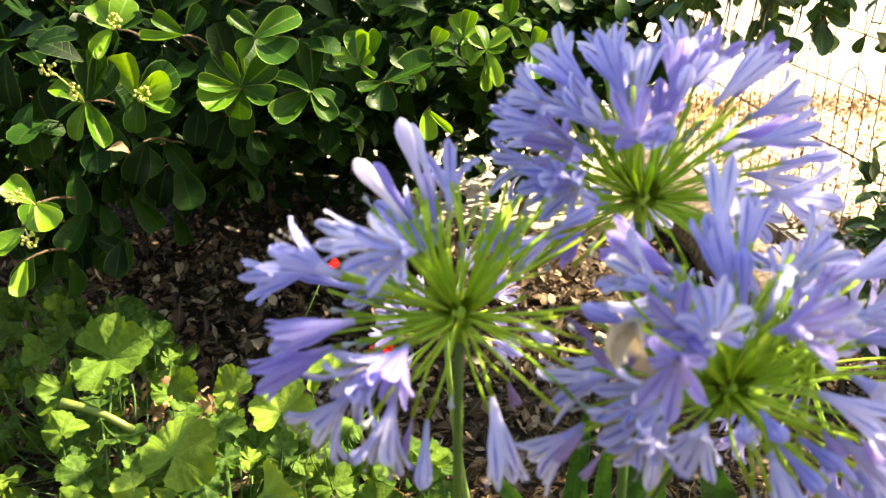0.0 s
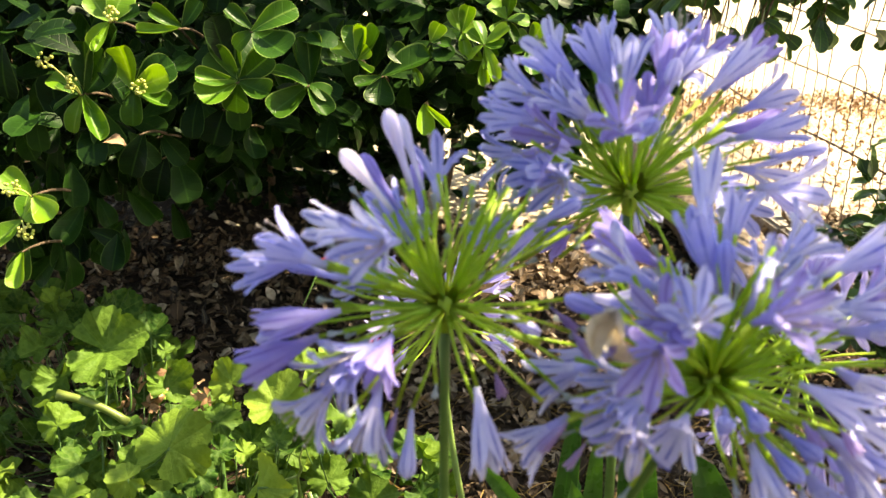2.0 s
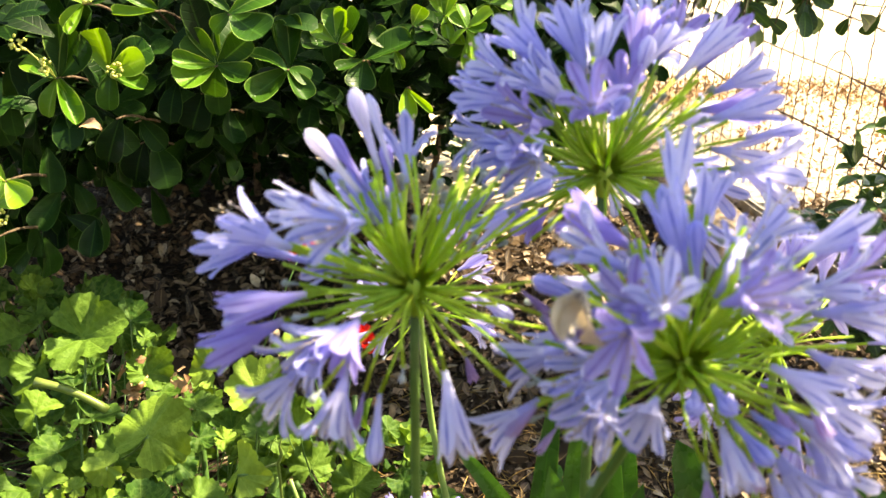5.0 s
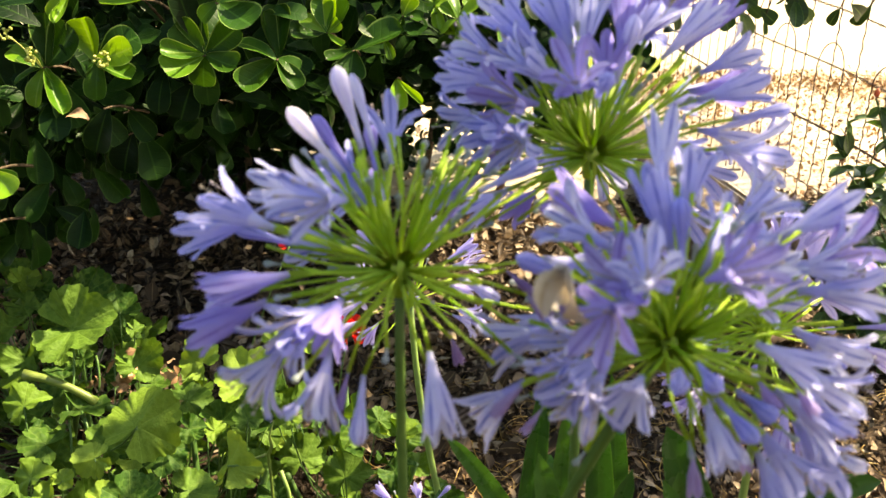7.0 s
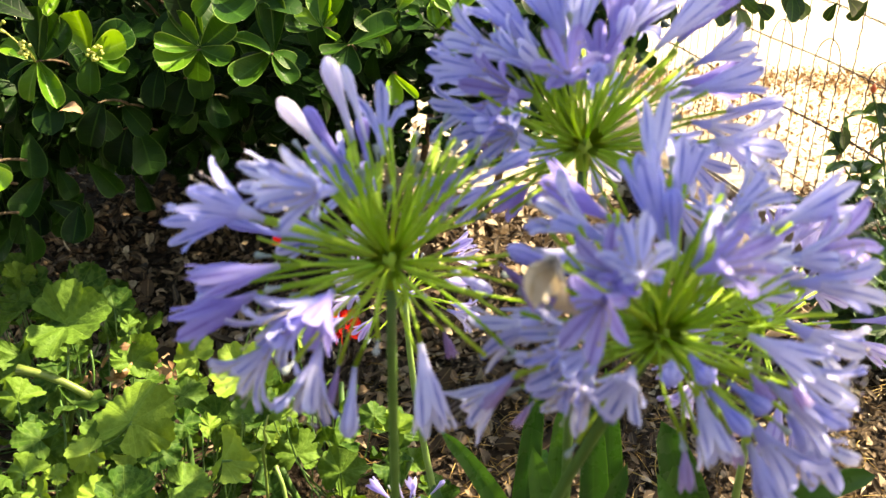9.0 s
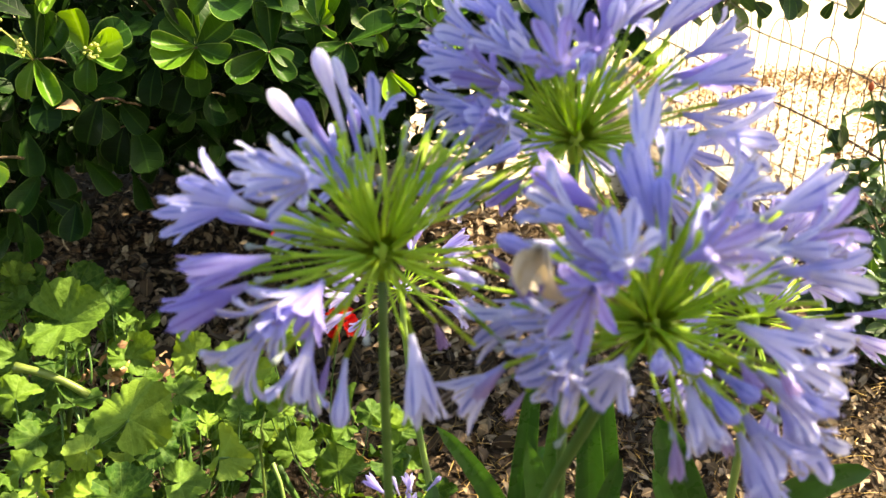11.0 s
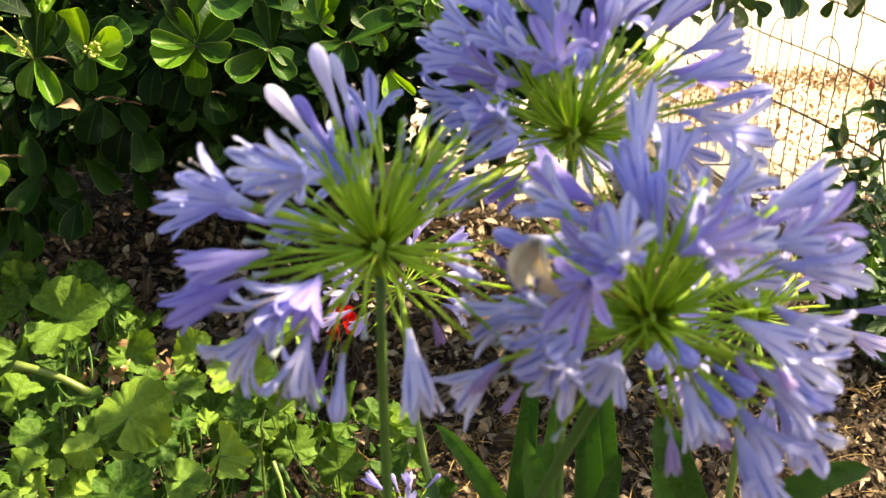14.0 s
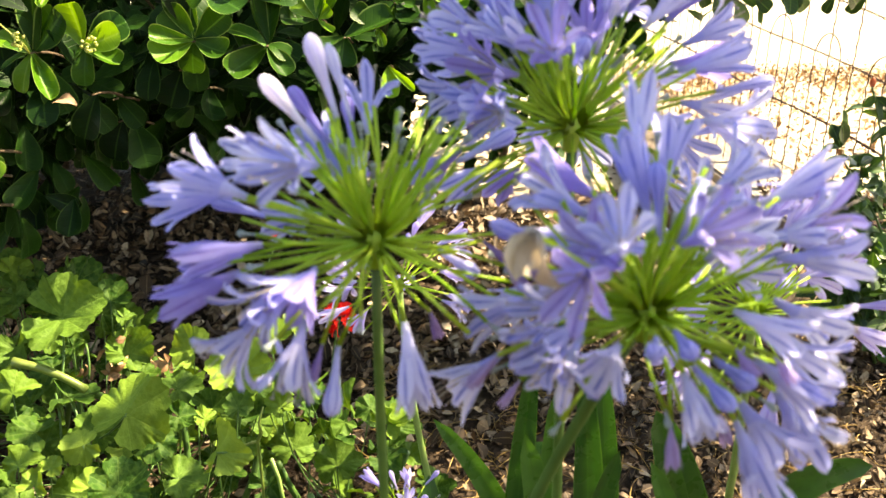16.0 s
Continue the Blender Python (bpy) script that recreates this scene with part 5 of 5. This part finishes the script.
def bloom(plant, hub, tip, kind, rng, far=False, size=1.0, droop=0.22):
    """One floret with its thin stalk, from the hub of the umbel to the tip of its petals."""
    out = Vector(tip)
    length = {0: 0.042, 1: 0.044, 2: 0.036, 3: 0.044}[kind] * size
    d = (out.normalized() + Vector((rng.gauss(0, 0.13), rng.gauss(0, 0.13), rng.gauss(0, 0.08) - (droop if kind < 2 else droop * 0.4)))).normalized()
    if out.length - length < 0.040 * size:
        length = max(0.55 * length, out.length - 0.040 * size)
    foot = hub + out - d * length
    way = foot - hub
    q = stand(hub, way, rng.uniform(0, 6.28), (size, size, way.length))
    part("pedicel", PEDICEL, None, plant, q)
    full = {0: 0.042, 1: 0.044, 2: 0.036, 3: 0.044}[kind]
    sc = length / full
    slim = size * rng.uniform(0.80, 0.98)
    m = stand(foot, d, rng.uniform(0, 6.28), (slim, slim, sc))
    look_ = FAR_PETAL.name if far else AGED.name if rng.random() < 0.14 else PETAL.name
    if kind == 0:
        tube_, petals, tuft = rng.choice(OPEN[look_])
        ob = part("floret", tube_, None, plant, m)
        for me in petals:
            part("petal", me, None, ob, m)
        part("stamen_tuft", tuft, None, ob, m)
    elif kind == 3:
        part("floret", rng.choice(PALE), None, plant, m, "pale closed bud")
    else:
        part("floret", rng.choice((HALF if kind == 1 else BUDS)[look_]), None, plant, m)


def strap_leaf(plant, foot, tip, width, sag=(0, 0, 0), face=(0.0, -1.0, 0.35)):
    """A long strap from foot to tip, folded a little along its middle, its inner side turned to face."""
    pts = arc(foot, tip, sag, 22)
    v, uv = [], []
    for i, p in enumerate(pts):
        s = i / 22
        d = (pts[min(i + 1, 22)] - pts[max(i - 1, 0)]).normalized()
        side = d.cross(Vector(face)).normalized()
        nor = side.cross(d)
        w = width * 1.2 * (0.72 + 0.30 * math.sin(math.pi * min(1, 0.1 + s))) * max(0.0, 1 - s ** 9) ** 0.5
        for j in range(5):
            u = j / 2 - 1
            v.append(tuple(p + side * (u * w) + nor * (0.30 * abs(u) * w)))
            uv.append((j / 4, s))
    part("leaf", mesh_of("strap_leaf", (np.array(v), grid_faces(23, 5), np.array(uv))), STRAP, plant)


def agapanthus(hub, foot, sag, florets, extra, seed, label, avoid, leaves=(), far=False, size=1.0, pale=False, tiny=120, spent=0, scape=None, radius=0.0035):
    rng = random.Random(seed)
    hub, foot = Vector(hub), Vector(foot)
    plant = thing("agapanthus", foot, label, "agapanthus", "flowering agapanthus")
    part("scape", mesh_of("scape", tube(arc(foot - Vector((0, 0, 0.03)), hub, sag, 14), [radius * 1.2 - radius * 0.02 * i for i in range(15)], 11)), scape or SCAPE, plant)
    part("hub", mesh_of("hub", tube([hub + Vector((0, 0, z)) for z in (-0.014, -0.006, 0.0, 0.005, 0.008)], [0.0042 * size, 0.0050 * size, 0.0052 * size, 0.0042 * size, 0.001], 10)), STALK, plant)
    taken = []
    for turn, rise, reach, kind in florets:
        d = Vector((math.cos(radians(turn)) * math.cos(radians(rise)), math.sin(radians(turn)) * math.cos(radians(rise)), math.sin(radians(rise))))
        bloom(plant, hub, d * reach / 1000, kind, rng, far, size)
        taken.append(d)
    n = tries = 0
    while n < extra and tries < 4000:
        tries += 1
        d = any_way(rng)
        if d.z < -0.75 or d.dot(avoid) > (0.70 if far else 0.0) or any(d.dot(q) > 0.968 for q in taken):
            continue
        taken.append(d)
        up = d.z > 0.55
        kind = rng.choice((2, 2, 1, 2) if up and pale else (0, 0, 1, 1, 2))
        bloom(plant, hub, d * rng.uniform(0.092, 0.116) * size, kind, rng, far, size)
        n += 1
    for _ in range(tiny):
        d = any_way(rng)
        if d.z < -0.6:
            d.z = -d.z
        if d.dot(avoid) > 0.72:
            continue
        ln = rng.uniform(0.036, 0.080) * size
        part("pedicel", PEDICEL, None, plant, stand(hub, d, rng.uniform(0, 6), (size, size, ln)))
        if rng.random() < 0.50:
            continue
        part("tiny_floret", TINY, None, plant, stand(hub + d * ln, d, 0, (size, size, size)))
    for _ in range(spent):
        d = (Vector((rng.gauss(0, 1), rng.uniform(-1.0, 0.2), rng.uniform(-0.9, 0.1)))).normalized()
        ln = rng.uniform(0.050, 0.075) * size
        part("pedicel", PEDICEL, None, plant, stand(hub, d, rng.uniform(0, 6), (size, size, ln)))
        thin = rng.uniform(0.25, 0.45)
        part("withered_floret", rng.choice(SPENT), None, plant, stand(hub + d * ln, d + Vector((0, 0, -0.9)), rng.uniform(0, 6), (thin, thin, rng.uniform(0.45, 0.70))), "withered pinkish purple floret")
    for q in leaves:
        strap_leaf(plant, *q)
    return plant


# florets that stand out, from the hub: turn and rise (degrees), reach (mm) and kind: 0 open, 1 funnel, 2 bud, 3 pale bud
UPPER_A = [
    (151, 70, 108, 3), (179, 57, 100, 3), (117, 56, 106, 3), (98, 51, 98, 0), (107, 43, 90, 2), (129, 40, 97, 2), (-116, 35, 114, 0), (-163, 35, 90, 1),
    (124, 32, 88, 1), (-175, 23, 106, 0), (75, 15, 65, 2), (166, 9, 107, 2), (176, 6, 116, 1),
]
LOWER_A = [
    (157, 4, 96, 2), (-161, 0, 100, 1), (143, -6, 77, 1), (-136, -9, 80, 0), (-121, -12, 72, 1), (-165, -14, 110, 1), (174, -15, 104, 2), (-138, -18, 87, 0),
    (35, -27, 72, 2), (-149, -30, 106, 0), (-123, -38, 94, 0), (-71, -40, 92, 1), (-105, -43, 93, 2),
]
UPPER_B = [
    (-159, 85, 96, 1), (10, 82, 100, 0), (-58, 73, 82, 2), (2, 71, 101, 0), (172, 70, 103, 1), (-91, 68, 75, 1), (59, 65, 113, 0), (118, 62, 112, 0),
    (35, 55, 117, 0), (176, 53, 106, 1), (4, 53, 108, 1), (148, 51, 112, 0), (-160, 49, 88, 1), (-169, 45, 96, 0), (22, 45, 125, 1),
]
LOWER_B = [
    (176, 38, 110, 0), (-109, 36, 117, 0), (-98, 33, 117, 2), (13, 31, 122, 0), (-174, 27, 106, 1), (-155, 27, 86, 0), (-6, 26, 109, 1), (150, 19, 99, 1),
    (4, 13, 122, 2), (-153, 11, 88, 1), (-141, 11, 77, 0), (-9, 5, 113, 0), (158, 4, 99, 0), (12, 3, 106, 0), (-3, -5, 115, 1),
]
UPPER_C = [
    (-123, 80, 81, 2), (176, 77, 92, 1), (-30, 70, 81, 0), (94, 68, 112, 1), (71, 61, 102, 1), (-30, 52, 77, 1), (-179, 46, 96, 0), (-133, 46, 66, 1),
    (-143, 45, 70, 0), (-83, 45, 108, 0), (-117, 44, 108, 0), (141, 40, 98, 1), (15, 35, 116, 1), (-168, 33, 90, 2), (11, 28, 112, 0), (-5, 28, 100, 0),
    (-128, 24, 92, 0), (-8, 20, 101, 0),
]
LOWER_C = [
    (-152, 12, 80, 0), (-85, 9, 55, 2), (-101, 7, 56, 2), (-38, 6, 75, 1), (31, 6, 82, 0), (-145, -2, 79, 0), (-121, -4, 65, 1),
    (-60, -5, 66, 2), (-27, -8, 92, 0), (0, -9, 103, 0), (165, -11, 93, 0), (-136, -11, 77, 0), (-70, -11, 65, 2), (-33, -16, 92, 0), (-78, -23, 70, 1),
    (-42, -34, 96, 0), (-18, -35, 108, 0), (-46, -43, 101, 1),
]


TO_EYE = Vector((-0.15, -0.90, 0.42)).normalized()
agapanthus((-0.052, 0.445, 0.711), (-0.01, 0.60, 0.0), (-0.01, -0.03, 0), UPPER_A + LOWER_A, 4, 71,
    "blue agapanthus in full bloom with pale buds on top", TO_EYE, pale=True, spent=5, radius=0.0029,
    leaves=[((0.08, 0.74, 0), (-0.018, 0.700, 0.437), 0.0115, (0.042, 0, 0.03)), ((0.00, 0.70, 0), (-0.02, 0.80, 0.30), 0.013, (0, 0, 0.04))])
agapanthus((0.057, 0.526, 0.751), (0.12, 0.66, 0.0), (-0.01, -0.03, 0), UPPER_B + LOWER_B, 16, 72,
    "tall blue agapanthus with a full round flower head", Vector((-0.1, -0.95, 0.25)).normalized(), spent=4,
    leaves=[((0.08, 0.72, 0), (0.070, 0.700, 0.503), 0.0125, (-0.01, 0, 0)), ((0.11, 0.72, 0), (0.093, 0.710, 0.462), 0.0115, (-0.005, 0, 0)), ((0.14, 0.71, 0), (0.115, 0.700, 0.489), 0.0145, (0.01, 0, 0)), ((0.14, 0.74, 0), (0.137, 0.740, 0.481), 0.0125, (0.02, 0, 0))])
FRONT_HUB = Vector((0.078, 0.405, 0.692))
front_head = agapanthus(FRONT_HUB, (0.02, 0.62, 0.0), (-0.045, 0.0, 0), UPPER_C + LOWER_C, 4, 73,
    "large open blue agapanthus with some fading purple florets", Vector((-0.2, -0.88, 0.45)).normalized(), spent=8,
    leaves=[((0.15, 0.64, 0), (0.054, 0.615, 0.480), 0.0150, (0.0, 0, 0.02)), ((0.06, 0.63, 0), (0.127, 0.600, 0.476), 0.0125, (0.0, 0, 0.03)), ((0.22, 0.66, 0), (0.162, 0.630, 0.444), 0.0125, (0.03, 0, 0.02)), ((0.13, 0.62, 0), (0.34, 0.54, 0.46), 0.016, (-0.02, 0, 0.10))])


def wilted(place, way, length, half, bend, twist, spin):
    return moved(blade(length, half, lambda s: math.sin(math.pi * (0.06 + 0.90 * s)) ** 0.6, bend, 0.25, 0.35, 12, 7, twist, 1.0, 0.5), aim(FRONT_HUB + Vector(place), way, spin, 1.0, (0, -1, 0.2)))


part("pedicel", PEDICEL, None, front_head, stand(FRONT_HUB, (-0.064, -0.051, 0.060), 0.5, (1, 1, 0.100)))
part("bract", mesh_of("bract", wilted((-0.062, -0.052, 0.062), (-0.35, -0.15, -1), 0.031, 0.0075, 1.3, 1.1, 0.3)), BRACT, front_head, None, "cream papery wilted bract")
part("bract", mesh_of("bract", wilted((-0.062, -0.051, 0.062), (-0.85, -0.05, -0.65), 0.025, 0.0062, -1.4, -1.0, -0.6)), BRACT, front_head, None, "cream papery wilted bract")
part("bract", mesh_of("bract", wilted((-0.061, -0.053, 0.061), (0.15, -0.15, -1), 0.028, 0.0066, 0.7, -1.4, 0.9)), BRACT, front_head, None, "cream papery wilted bract")
AWAY = Vector((0, -1, 0.2)).normalized()
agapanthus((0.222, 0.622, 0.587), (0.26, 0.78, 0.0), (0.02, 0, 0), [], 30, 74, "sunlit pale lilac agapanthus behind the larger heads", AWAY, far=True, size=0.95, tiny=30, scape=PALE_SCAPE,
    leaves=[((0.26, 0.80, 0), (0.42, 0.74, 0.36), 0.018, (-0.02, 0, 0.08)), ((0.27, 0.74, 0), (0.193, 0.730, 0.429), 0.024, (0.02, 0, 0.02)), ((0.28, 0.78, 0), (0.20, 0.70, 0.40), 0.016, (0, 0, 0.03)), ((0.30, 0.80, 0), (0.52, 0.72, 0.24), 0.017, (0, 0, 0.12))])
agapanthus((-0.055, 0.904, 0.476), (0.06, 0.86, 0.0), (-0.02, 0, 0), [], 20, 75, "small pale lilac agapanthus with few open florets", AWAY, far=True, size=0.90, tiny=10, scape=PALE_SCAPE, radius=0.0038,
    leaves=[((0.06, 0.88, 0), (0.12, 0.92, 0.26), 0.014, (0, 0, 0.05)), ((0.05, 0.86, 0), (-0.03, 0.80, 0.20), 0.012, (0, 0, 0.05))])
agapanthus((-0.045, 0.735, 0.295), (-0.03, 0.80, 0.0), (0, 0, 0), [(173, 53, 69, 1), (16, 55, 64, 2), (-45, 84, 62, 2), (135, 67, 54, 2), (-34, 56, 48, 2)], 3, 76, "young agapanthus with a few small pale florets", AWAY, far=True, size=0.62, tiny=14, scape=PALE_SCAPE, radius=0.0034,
    leaves=[((-0.02, 0.80, 0), (0.02, 0.76, 0.22), 0.011, (0, 0, 0.02))])
